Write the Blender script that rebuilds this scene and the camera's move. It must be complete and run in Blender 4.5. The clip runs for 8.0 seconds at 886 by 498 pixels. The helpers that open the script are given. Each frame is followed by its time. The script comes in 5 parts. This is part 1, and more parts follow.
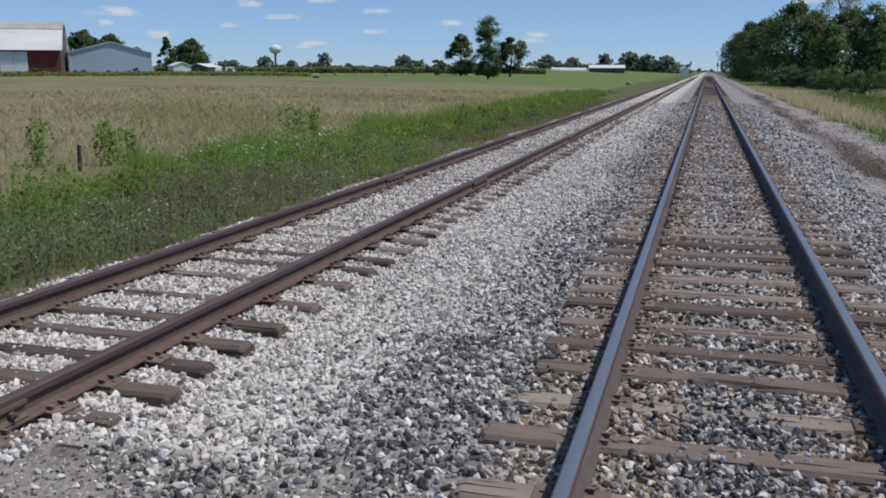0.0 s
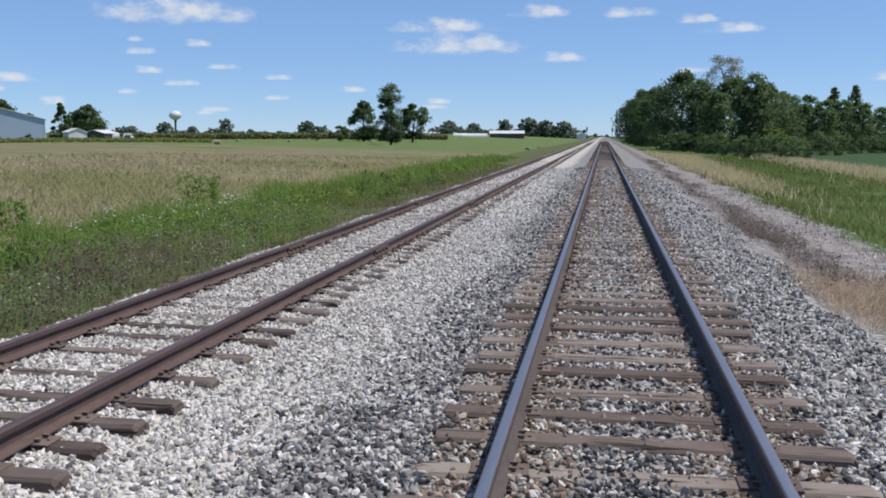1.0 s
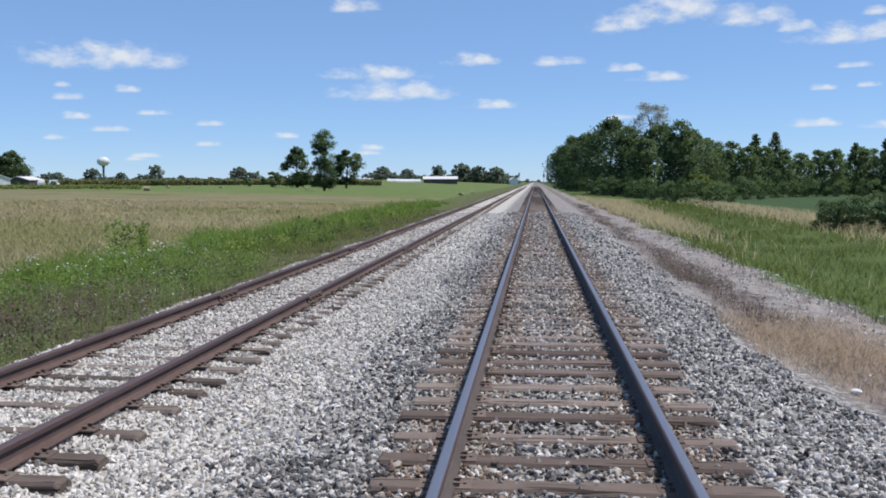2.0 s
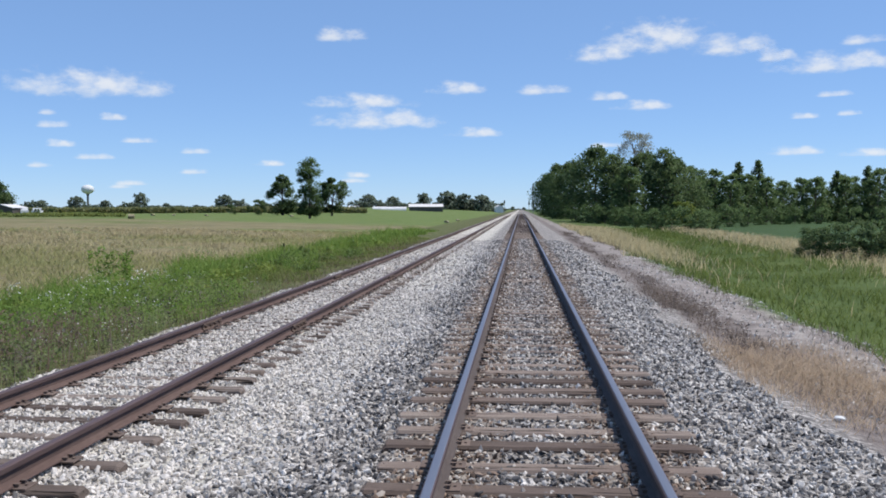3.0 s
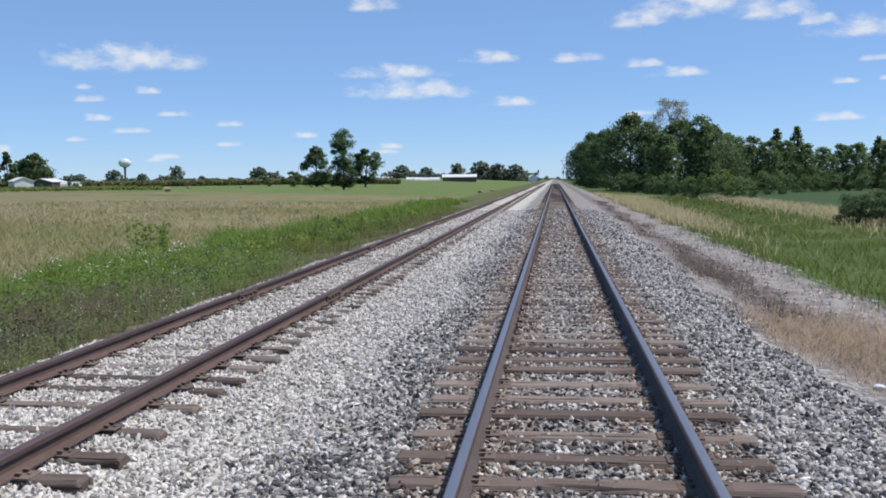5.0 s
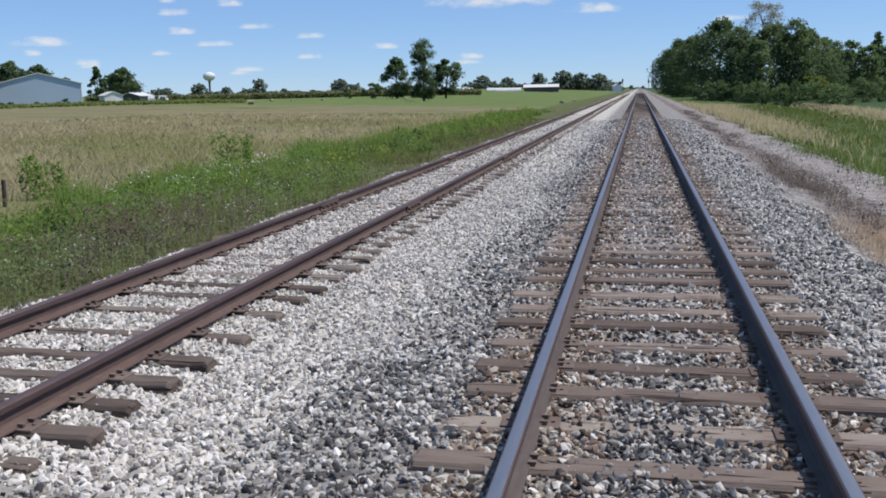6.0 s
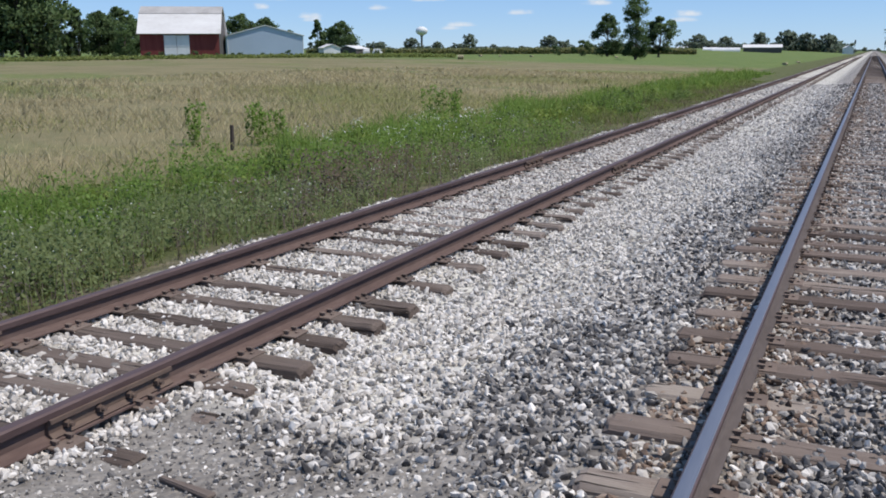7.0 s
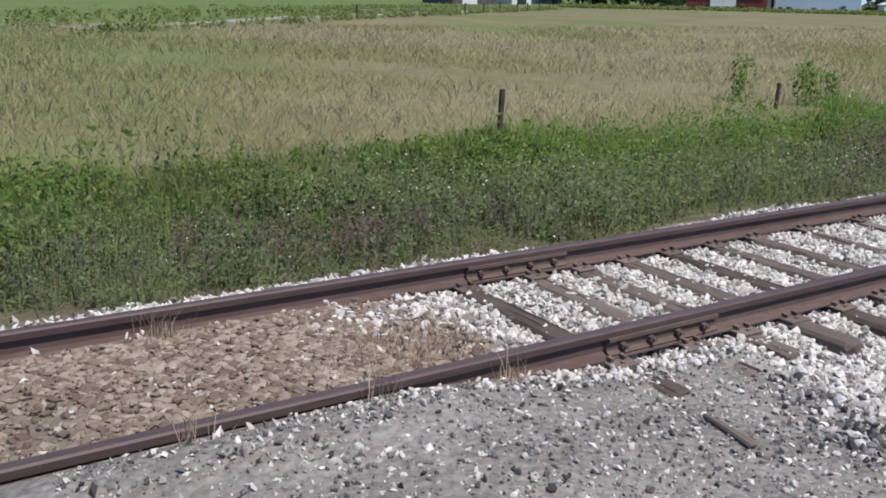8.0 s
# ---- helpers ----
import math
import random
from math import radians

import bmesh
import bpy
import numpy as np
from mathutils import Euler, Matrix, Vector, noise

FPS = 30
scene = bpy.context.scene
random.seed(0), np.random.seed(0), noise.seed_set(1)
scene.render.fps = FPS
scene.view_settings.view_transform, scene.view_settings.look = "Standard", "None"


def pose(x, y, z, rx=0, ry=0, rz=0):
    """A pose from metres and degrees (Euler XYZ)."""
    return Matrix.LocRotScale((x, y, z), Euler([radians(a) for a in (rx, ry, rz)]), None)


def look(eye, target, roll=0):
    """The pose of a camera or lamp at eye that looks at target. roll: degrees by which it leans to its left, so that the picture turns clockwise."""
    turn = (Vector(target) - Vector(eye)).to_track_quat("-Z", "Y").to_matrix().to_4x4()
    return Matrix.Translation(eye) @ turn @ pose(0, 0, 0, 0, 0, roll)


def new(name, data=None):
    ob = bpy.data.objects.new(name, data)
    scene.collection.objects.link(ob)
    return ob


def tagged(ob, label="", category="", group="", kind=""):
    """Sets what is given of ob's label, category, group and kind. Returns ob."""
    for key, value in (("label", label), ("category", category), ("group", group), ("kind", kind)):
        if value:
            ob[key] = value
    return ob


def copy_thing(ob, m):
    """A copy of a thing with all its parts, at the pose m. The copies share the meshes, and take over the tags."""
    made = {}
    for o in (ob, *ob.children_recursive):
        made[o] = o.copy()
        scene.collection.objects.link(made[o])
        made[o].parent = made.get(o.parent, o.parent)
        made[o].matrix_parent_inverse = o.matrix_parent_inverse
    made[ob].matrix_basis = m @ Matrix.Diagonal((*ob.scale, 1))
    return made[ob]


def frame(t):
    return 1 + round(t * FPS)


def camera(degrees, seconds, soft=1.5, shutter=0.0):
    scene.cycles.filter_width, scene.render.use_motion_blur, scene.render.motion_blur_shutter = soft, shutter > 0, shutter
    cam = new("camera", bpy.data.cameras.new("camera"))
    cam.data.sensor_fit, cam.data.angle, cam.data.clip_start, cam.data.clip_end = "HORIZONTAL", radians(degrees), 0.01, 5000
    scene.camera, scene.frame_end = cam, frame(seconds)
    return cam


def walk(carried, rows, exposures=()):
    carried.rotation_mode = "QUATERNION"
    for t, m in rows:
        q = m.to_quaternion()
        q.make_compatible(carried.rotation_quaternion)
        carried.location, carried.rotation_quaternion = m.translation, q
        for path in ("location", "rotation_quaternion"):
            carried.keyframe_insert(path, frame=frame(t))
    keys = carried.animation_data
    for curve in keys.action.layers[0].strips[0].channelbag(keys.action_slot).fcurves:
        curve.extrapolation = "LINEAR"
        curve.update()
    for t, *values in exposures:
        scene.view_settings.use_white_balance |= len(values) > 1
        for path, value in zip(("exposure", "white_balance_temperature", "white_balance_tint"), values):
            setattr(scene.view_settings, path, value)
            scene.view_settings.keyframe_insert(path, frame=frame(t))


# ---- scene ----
cam = camera(51.6, 8.0, soft=1.8)
PATH = [
    (0, (-0.271, 0.712, 1.853), (-0.806, 2.600, 1.470), 0.15),
    (0.5, (-0.220, 0.653, 1.892), (-0.606, 2.588, 1.567), 0.62),
    (1, (-0.197, 0.649, 1.913), (-0.537, 2.604, 1.668), 0.03),
    (1.5, (-0.199, 0.658, 1.911), (-0.483, 2.628, 1.721), -0.26),
    (2, (-0.186, 0.655, 1.917), (-0.386, 2.640, 1.770), -0.12),
    (3.5, (-0.170, 0.646, 1.924), (-0.338, 2.638, 1.850), -0.14),
    (4, (-0.172, 0.648, 1.923), (-0.364, 2.637, 1.852), -0.28),
    (4.2, (-0.183, 0.651, 1.919), (-0.376, 2.640, 1.844), -0.48),
    (5.3, (-0.163, 0.678, 1.904), (-0.477, 2.641, 1.691), -0.78),
    (5.5, (-0.179, 0.714, 1.891), (-0.556, 2.661, 1.628), -0.88),
    (6, (-0.165, 0.736, 1.879), (-0.580, 2.663, 1.541), -1.25),
    (6.5, (-0.183, 0.757, 1.859), (-0.714, 2.645, 1.467), -0.91),
    (7, (-0.216, 0.752, 1.865), (-1.034, 2.527, 1.443), -0.16),
    (7.4, (-0.286, 0.677, 1.869), (-1.372, 2.297, 1.429), 0.59),
    (7.5, (-0.306, 0.635, 1.874), (-1.491, 2.185, 1.434), 0.81),
    (7.7, (-0.390, 0.547, 1.855), (-1.758, 1.929, 1.390), 1.39),
    (7.9, (-0.380, 0.450, 1.880), (-1.903, 1.644, 1.377), 1.64),
    (8, (-0.353, 0.414, 1.872), (-1.958, 1.481, 1.338), 1.80),
]
walk(cam, [(t, look(eye, target, roll)) for t, eye, target, roll in PATH],
     exposures=[(0, -0.38), (0.5, -0.28), (1, -0.14), (2, -0.04), (3.5, 0.02), (4.2, 0.02), (5.5, -0.08), (6.5, -0.12), (7, -0.08), (7.5, -0.06), (8, 0.0)])

# ---- world and sun ----
SUN_AZ, SUN_EL = 80.0, 61.0          # degrees from the line of the track (+y) towards +x, and above the horizon
world = bpy.data.worlds.new("sky")
scene.world = world
world.use_nodes = True
wn, wl = world.node_tree.nodes, world.node_tree.links
sky = wn.new("ShaderNodeTexSky")
sky.sky_type, sky.sun_disc = "NISHITA", False
sky.sun_elevation, sky.sun_rotation = radians(SUN_EL), radians(SUN_AZ)
sky.air_density, sky.dust_density, sky.ozone_density = 0.85, 0.0, 4.0
sky.altitude = 1500
tint = wn.new("ShaderNodeMix")
tint.data_type, tint.blend_type = "RGBA", "MULTIPLY"
tint.inputs[0].default_value = 1.0
tint.inputs[7].default_value = (0.80, 0.90, 1.05, 1)
wl.new(sky.outputs[0], tint.inputs[6])
haze = wn.new("ShaderNodeMix")          # thin even haze over the clear sky
haze.data_type = "RGBA"
haze.inputs[0].default_value = 0.5
haze.inputs[7].default_value = (1.75, 3.0, 5.2, 1)
wl.new(tint.outputs[2], haze.inputs[6])
wl.new(haze.outputs[2], wn["Background"].inputs[0])
wn["Background"].inputs[1].default_value = 0.146

sun_data = bpy.data.lights.new("sun", "SUN")
sun_data.energy, sun_data.angle, sun_data.color = 4.5, radians(0.55), (1.0, 0.935, 0.86)
sun = new("sun", sun_data)
s_dir = Vector((math.sin(radians(SUN_AZ)) * math.cos(radians(SUN_EL)), math.cos(radians(SUN_AZ)) * math.cos(radians(SUN_EL)), math.sin(radians(SUN_EL))))
sun.matrix_world = Matrix.Translation((40, 0, 60)) @ s_dir.to_track_quat("Z", "Y").to_matrix().to_4x4()


# ---- materials ----
def shader(name):
    m = bpy.data.materials.new(name)
    m.use_nodes = True
    nt = m.node_tree
    return m, nt, nt.nodes["Principled BSDF"]


def node(nt, kind, **sets):
    n = nt.nodes.new(kind)
    for k, v in sets.items():
        n.inputs[k.replace("_", " ")].default_value = v
    return n


def noise_of(nt, co, scale, detail=4.0, rough=0.55, stretch=(1, 1, 1)):
    if stretch != (1, 1, 1):
        mp = node(nt, "ShaderNodeMapping", Scale=stretch)
        nt.links.new(co, mp.inputs["Vector"])
        co = mp.outputs[0]
    n = node(nt, "ShaderNodeTexNoise", Scale=scale, Detail=detail, Roughness=rough)
    nt.links.new(co, n.inputs["Vector"])
    return n.outputs["Fac"]


def ramp_of(nt, fac, stops):
    r = nt.nodes.new("ShaderNodeValToRGB")
    while len(r.color_ramp.elements) < len(stops):
        r.color_ramp.elements.new(0.5)
    for e, (p, c) in zip(r.color_ramp.elements, stops):
        e.position, e.color = p, (*c, 1)
    nt.links.new(fac, r.inputs[0])
    return r.outputs[0]


def calc(nt, op, a, b=None, clamp=False):
    n = nt.nodes.new("ShaderNodeMath")
    n.operation, n.use_clamp = op, clamp
    for i, v in enumerate((a, b)):
        if v is None:
            continue
        if isinstance(v, (int, float)):
            n.inputs[i].default_value = v
        else:
            nt.links.new(v, n.inputs[i])
    return n.outputs[0]


def step_of(nt, v, lo, hi):
    """0 below lo, 1 above hi, smooth between."""
    n = nt.nodes.new("ShaderNodeMapRange")
    n.interpolation_type = "SMOOTHSTEP"
    n.inputs["From Min"].default_value, n.inputs["From Max"].default_value = min(lo, hi), max(lo, hi)
    if lo > hi:
        n.inputs["To Min"].default_value, n.inputs["To Max"].default_value = 1, 0
    nt.links.new(v, n.inputs["Value"])
    return n.outputs[0]


def blend(nt, fac, a, b, mode="MIX"):
    n = nt.nodes.new("ShaderNodeMix")
    n.data_type, n.blend_type = "RGBA", mode
    for i, v in ((0, fac), (6, a), (7, b)):
        if isinstance(v, (int, float)):
            n.inputs[i].default_value = v
        elif isinstance(v, tuple):
            n.inputs[i].default_value = (*v, 1)
        else:
            nt.links.new(v, n.inputs[i])
    return n.outputs[2]


def bump_of(nt, bsdf, h, strength, dist):
    b = node(nt, "ShaderNodeBump", Strength=strength, Distance=dist)
    nt.links.new(h, b.inputs["Height"])
    nt.links.new(b.outputs[0], bsdf.inputs["Normal"])


def surface(name, stops, scale, fine=0.0, rough=0.9, bump=0.4, depth=0.01, pick="", metal=0.0, stretch=(1, 1, 1), spread=0.5, sheer=0.0):
    """A material whose colour runs through stops by noise at two scales and, with pick, by island or object."""
    m, nt, p = shader(name)
    co = nt.nodes.new("ShaderNodeTexCoord").outputs["Object"]
    big = noise_of(nt, co, scale, stretch=stretch)
    small = noise_of(nt, co, fine or scale * 9, stretch=stretch)
    f = calc(nt, "ADD", calc(nt, "MULTIPLY", big, 0.6), calc(nt, "MULTIPLY", small, 0.4))
    if pick:
        r = nt.nodes.new("ShaderNodeNewGeometry").outputs["Random Per Island"] if pick == "island" else nt.nodes.new("ShaderNodeObjectInfo").outputs["Random"]
        f = calc(nt, "ADD", calc(nt, "MULTIPLY", f, 1 - spread), calc(nt, "MULTIPLY", r, spread))
    nt.links.new(ramp_of(nt, f, stops), p.inputs["Base Color"])
    p.inputs["Metallic"].default_value = metal
    nt.links.new(calc(nt, "ADD", calc(nt, "MULTIPLY", small, 0.2), rough - 0.1), p.inputs["Roughness"])
    p.inputs["Specular IOR Level"].default_value = 0.35
    if bump:
        bump_of(nt, p, small, bump, depth)
    if sheer:
        t = nt.nodes.new("ShaderNodeBsdfTranslucent")
        nt.links.new(p.inputs["Base Color"].links[0].from_socket, t.inputs[0])
        mx = nt.nodes.new("ShaderNodeMixShader")
        mx.inputs[0].default_value = sheer
        nt.links.new(p.outputs[0], mx.inputs[1])
        nt.links.new(t.outputs[0], mx.inputs[2])
        nt.links.new(mx.outputs[0], nt.nodes["Material Output"].inputs[0])
    return m


WHITE_STONE = surface("white limestone", [(0.14, (0.165, 0.154, 0.14)), (0.28, (0.38, 0.348, 0.313)), (0.5, (0.565, 0.525, 0.478)), (0.85, (0.73, 0.69, 0.645))], 9, 60, pick="island", spread=0.75, depth=0.004)
GREY_STONE = surface("grey granite stone", [(0.12, (0.042, 0.039, 0.039)), (0.4, (0.122, 0.115, 0.112)), (0.62, (0.24, 0.224, 0.21)), (0.82, (0.52, 0.485, 0.448))], 9, 60, pick="island", spread=0.8, depth=0.004)
RUSTY_STONE = surface("rust-stained stone", [(0.15, (0.085, 0.06, 0.046)), (0.4, (0.19, 0.132, 0.098)), (0.62, (0.29, 0.215, 0.165)), (0.85, (0.47, 0.42, 0.36))], 9, 60, pick="island", spread=0.75, depth=0.004)


def tie_wood(name, stops):
    """Weathered sawn timber: long grain, dark splits along it, and one tone for each tie."""
    m, nt, p = shader(name)
    co = nt.nodes.new("ShaderNodeTexCoord").outputs["Object"]
    rnd = nt.nodes.new("ShaderNodeObjectInfo").outputs["Random"]
    shift = nt.nodes.new("ShaderNodeVectorMath")
    shift.operation = "ADD"
    nt.links.new(co, shift.inputs[0])
    nt.links.new(calc(nt, "MULTIPLY", rnd, 37.0), shift.inputs[1])
    co = shift.outputs[0]
    grain = noise_of(nt, co, 30, 5, 0.65, (0.12, 3.0, 3.0))
    blot = noise_of(nt, co, 4.5, 4, 0.6, (0.5, 1.2, 1.2))
    split = step_of(nt, noise_of(nt, co, 9, 3, 0.5, (0.16, 2.6, 2.6)), 0.33, 0.39)
    f = calc(nt, "ADD", calc(nt, "ADD", calc(nt, "MULTIPLY", grain, 0.28), calc(nt, "MULTIPLY", blot, 0.34)), calc(nt, "MULTIPLY", rnd, 0.42))
    col = ramp_of(nt, f, stops)
    col = blend(nt, calc(nt, "SUBTRACT", 1.0, split), col, (0.045, 0.034, 0.027))
    nt.links.new(col, p.inputs["Base Color"])
    p.inputs["Roughness"].default_value, p.inputs["Specular IOR Level"].default_value = 0.9, 0.25
    bump_of(nt, p, calc(nt, "ADD", calc(nt, "MULTIPLY", grain, 0.45), calc(nt, "MULTIPLY", split, 0.7)), 1.0, 0.02)
    return m


TIE_WOOD = tie_wood("weathered tie wood", [(0.25, (0.08, 0.058, 0.047)), (0.48, (0.155, 0.118, 0.098)), (0.66, (0.23, 0.182, 0.152)), (0.85, (0.36, 0.31, 0.26))])
TIE_DARK = tie_wood("dark creosoted tie wood", [(0.22, (0.058, 0.042, 0.034)), (0.45, (0.142, 0.110, 0.092)), (0.66, (0.23, 0.188, 0.16)), (0.85, (0.34, 0.30, 0.26))])
RUST = surface("rusted steel", [(0.25, (0.06, 0.040, 0.034)), (0.5, (0.118, 0.082, 0.066)), (0.75, (0.20, 0.145, 0.105))], 2.2, 30, rough=0.85, bump=0.3, depth=0.003, stretch=(1, 0.3, 1))
RUST_WEB = surface("dusty rusted rail", [(0.25, (0.058, 0.036, 0.031)), (0.5, (0.108, 0.071, 0.061)), (0.8, (0.18, 0.132, 0.113))], 1.5, 40, rough=0.9, bump=0.25, depth=0.002, stretch=(1, 0.2, 1))
DUSTY_WEB = surface("dusty grey-brown rail", [(0.25, (0.048, 0.037, 0.034)), (0.5, (0.088, 0.071, 0.066)), (0.8, (0.145, 0.122, 0.113))], 1.5, 40, rough=0.9, bump=0.25, depth=0.002, stretch=(1, 0.2, 1))
RUST_HEAD = surface("dark rusted rail head", [(0.25, (0.055, 0.036, 0.035)), (0.5, (0.10, 0.066, 0.063)), (0.8, (0.155, 0.108, 0.10))], 1.2, 40, rough=0.55, bump=0.2, depth=0.002, stretch=(1, 0.15, 1), metal=0.2)
STEEL = surface("worn running steel", [(0.25, (0.205, 0.205, 0.235)), (0.5, (0.285, 0.285, 0.315)), (0.8, (0.37, 0.37, 0.395))], 1.5, 50, rough=0.47, bump=0.08, depth=0.001, stretch=(4, 0.1, 1), metal=0.85)
PLATE = surface("brown tie plate steel", [(0.25, (0.085, 0.062, 0.052)), (0.5, (0.145, 0.108, 0.09)), (0.8, (0.22, 0.168, 0.138))], 6, 50, bump=0.3, depth=0.003, pick="object", spread=0.3)
DIRT = surface("cracked brown dirt", [(0.25, (0.11, 0.082, 0.06)), (0.5, (0.225, 0.178, 0.135)), (0.75, (0.40, 0.36, 0.30))], 1.3, 20, bump=1.0, depth=0.03)
CLOD = surface("dried brown mud crust", [(0.2, (0.115, 0.082, 0.06)), (0.5, (0.22, 0.165, 0.12)), (0.8, (0.36, 0.30, 0.235))], 2.5, 22, bump=0.7, depth=0.012, pick="island", spread=0.55)
BARK = surface("grey-brown bark", [(0.3, (0.06, 0.045, 0.035)), (0.6, (0.13, 0.105, 0.085)), (0.8, (0.2, 0.17, 0.14))], 3, 14, bump=0.8, depth=0.03, stretch=(3, 3, 0.5))


def leaves_mat(name, dark, mid, light, sheer=0.25):
    return surface(name, [(0.2, dark), (0.5, mid), (0.8, light)], 0.5, 2.2, rough=0.75, bump=0, pick="island", spread=0.42, sheer=sheer)


LEAF = leaves_mat("tree foliage", (0.04, 0.075, 0.03), (0.09, 0.148, 0.056), (0.155, 0.215, 0.088), 0.45)
LEAF_LIGHT = leaves_mat("light tree foliage", (0.05, 0.095, 0.035), (0.098, 0.165, 0.06), (0.16, 0.23, 0.09), 0.45)
LEAF_YELLOW = leaves_mat("yellow-green shrub foliage", (0.08, 0.11, 0.02), (0.13, 0.18, 0.035), (0.2, 0.25, 0.06), 0.5)
LEAF_PALE = leaves_mat("sparse pale foliage", (0.18, 0.20, 0.15), (0.26, 0.28, 0.22), (0.36, 0.37, 0.31), 0.5)
# paler, greyer green: aerial haze is painted into this base colour
LEAF_FAR = leaves_mat("foliage tinted with painted haze", (0.10, 0.14, 0.108), (0.155, 0.20, 0.15), (0.21, 0.26, 0.19), 0.5)
GRASS = leaves_mat("green grass", (0.12, 0.16, 0.042), (0.185, 0.235, 0.068), (0.27, 0.305, 0.11), 0.5)
GRASS_BRIGHT = leaves_mat("fresh green weeds", (0.09, 0.165, 0.028), (0.165, 0.27, 0.055), (0.26, 0.37, 0.10), 0.5)
WEED = leaves_mat("grey-green weeds", (0.11, 0.15, 0.055), (0.19, 0.245, 0.10), (0.30, 0.345, 0.17), 0.5)
WEED_BROWN = leaves_mat("brown seedy weeds", (0.12, 0.09, 0.066), (0.19, 0.15, 0.11), (0.28, 0.235, 0.175), 0.5)
WEED_PURPLE = leaves_mat("withered purple-brown weeds", (0.11, 0.088, 0.078), (0.18, 0.15, 0.134), (0.27, 0.235, 0.21), 0.5)
DITCH = leaves_mat("damp ditch grass", (0.08, 0.118, 0.026), (0.135, 0.188, 0.047), (0.205, 0.255, 0.08), 0.5)
HAY = leaves_mat("ripe tan hay grass", (0.415, 0.36, 0.218), (0.50, 0.438, 0.272), (0.585, 0.52, 0.335), 0.5)
HAY_GREEN = leaves_mat("green-tan hay grass", (0.28, 0.295, 0.126), (0.355, 0.36, 0.164), (0.445, 0.43, 0.212), 0.5)
DRY = leaves_mat("dried straw grass", (0.40, 0.30, 0.215), (0.52, 0.41, 0.305), (0.62, 0.52, 0.40), 0.5)
CORN = leaves_mat("corn leaves", (0.16, 0.18, 0.068), (0.25, 0.26, 0.11), (0.35, 0.325, 0.165), 0.5)
PETAL = surface("white petals", [(0.3, (0.62, 0.62, 0.56)), (0.7, (0.82, 0.82, 0.78))], 3, 20, bump=0)


def ground_mat():
    """Gravel bed, weed soil, hay field, cut green field, path and ditch, each by its place, with uneven borders."""
    m, nt, p = shader("ground cover")
    co = nt.nodes.new("ShaderNodeTexCoord").outputs["Object"]
    xyz = nt.nodes.new("ShaderNodeSeparateXYZ")
    nt.links.new(co, xyz.inputs[0])
    wob = calc(nt, "SUBTRACT", noise_of(nt, co, 0.9, 5), 0.5)
    wide = calc(nt, "SUBTRACT", noise_of(nt, co, 0.07, 4), 0.5)
    x = calc(nt, "ADD", xyz.outputs[0], calc(nt, "MULTIPLY", wob, 1.0))
    y = calc(nt, "ADD", xyz.outputs[1], calc(nt, "MULTIPLY", wide, 26.0))
    xw = calc(nt, "ADD", xyz.outputs[0], calc(nt, "MULTIPLY", wide, 6.0))
    n1, n2, n3 = noise_of(nt, co, 0.16, 5), noise_of(nt, co, 2.5, 5), noise_of(nt, co, 26, 3)
    patches = noise_of(nt, co, 0.05, 5, 0.6, (0.6, 1.5, 1))
    mixn = calc(nt, "ADD", calc(nt, "MULTIPLY", n1, 0.55), calc(nt, "MULTIPLY", n2, 0.45))
    hay = ramp_of(nt, mixn, [(0.3, (0.122, 0.126, 0.054)), (0.45, (0.178, 0.16, 0.083)), (0.58, (0.23, 0.197, 0.108)), (0.75, (0.182, 0.163, 0.085))])
    haygreen = ramp_of(nt, mixn, [(0.3, (0.09, 0.12, 0.035)), (0.6, (0.17, 0.185, 0.07)), (0.8, (0.22, 0.21, 0.09))])
    leaning = calc(nt, "ADD", calc(nt, "ADD", xyz.outputs[1], calc(nt, "MULTIPLY", xyz.outputs[0], 0.38)), calc(nt, "MULTIPLY", wide, 22.0))
    hay = blend(nt, calc(nt, "MAXIMUM", step_of(nt, patches, 0.5, 0.62), calc(nt, "MULTIPLY", step_of(nt, leaning, 3.0, -5.0), 0.7)), hay, haygreen)
    green = ramp_of(nt, mixn, [(0.3, (0.082, 0.13, 0.033)), (0.47, (0.117, 0.166, 0.046)), (0.6, (0.15, 0.182, 0.061)), (0.76, (0.205, 0.197, 0.083))])
    ditch = ramp_of(nt, mixn, [(0.3, (0.05, 0.085, 0.02)), (0.55, (0.085, 0.12, 0.032)), (0.75, (0.14, 0.145, 0.055))])
    soy = ramp_of(nt, mixn, [(0.3, (0.032, 0.062, 0.02)), (0.7, (0.058, 0.10, 0.032))])
    soil = ramp_of(nt, n2, [(0.3, (0.065, 0.08, 0.025)), (0.55, (0.11, 0.12, 0.045)), (0.75, (0.18, 0.155, 0.088))])
    path = ramp_of(nt, n2, [(0.3, (0.18, 0.155, 0.14)), (0.55, (0.28, 0.25, 0.23)), (0.75, (0.40, 0.37, 0.335))])
    purple = ramp_of(nt, n2, [(0.3, (0.11, 0.09, 0.082)), (0.7, (0.25, 0.218, 0.20))])
    # gravel of the bed: single stones as cells, white beside the siding, grey beside the main line
    cell = node(nt, "ShaderNodeTexVoronoi", Scale=19.0)
    nt.links.new(co, cell.inputs["Vector"])
    sepc = nt.nodes.new("ShaderNodeSeparateColor")
    nt.links.new(cell.outputs["Color"], sepc.inputs[0])
    pale = ramp_of(nt, sepc.outputs[0], [(0.0, (0.27, 0.25, 0.222)), (0.3, (0.45, 0.425, 0.375)), (1.0, (0.64, 0.61, 0.545))])
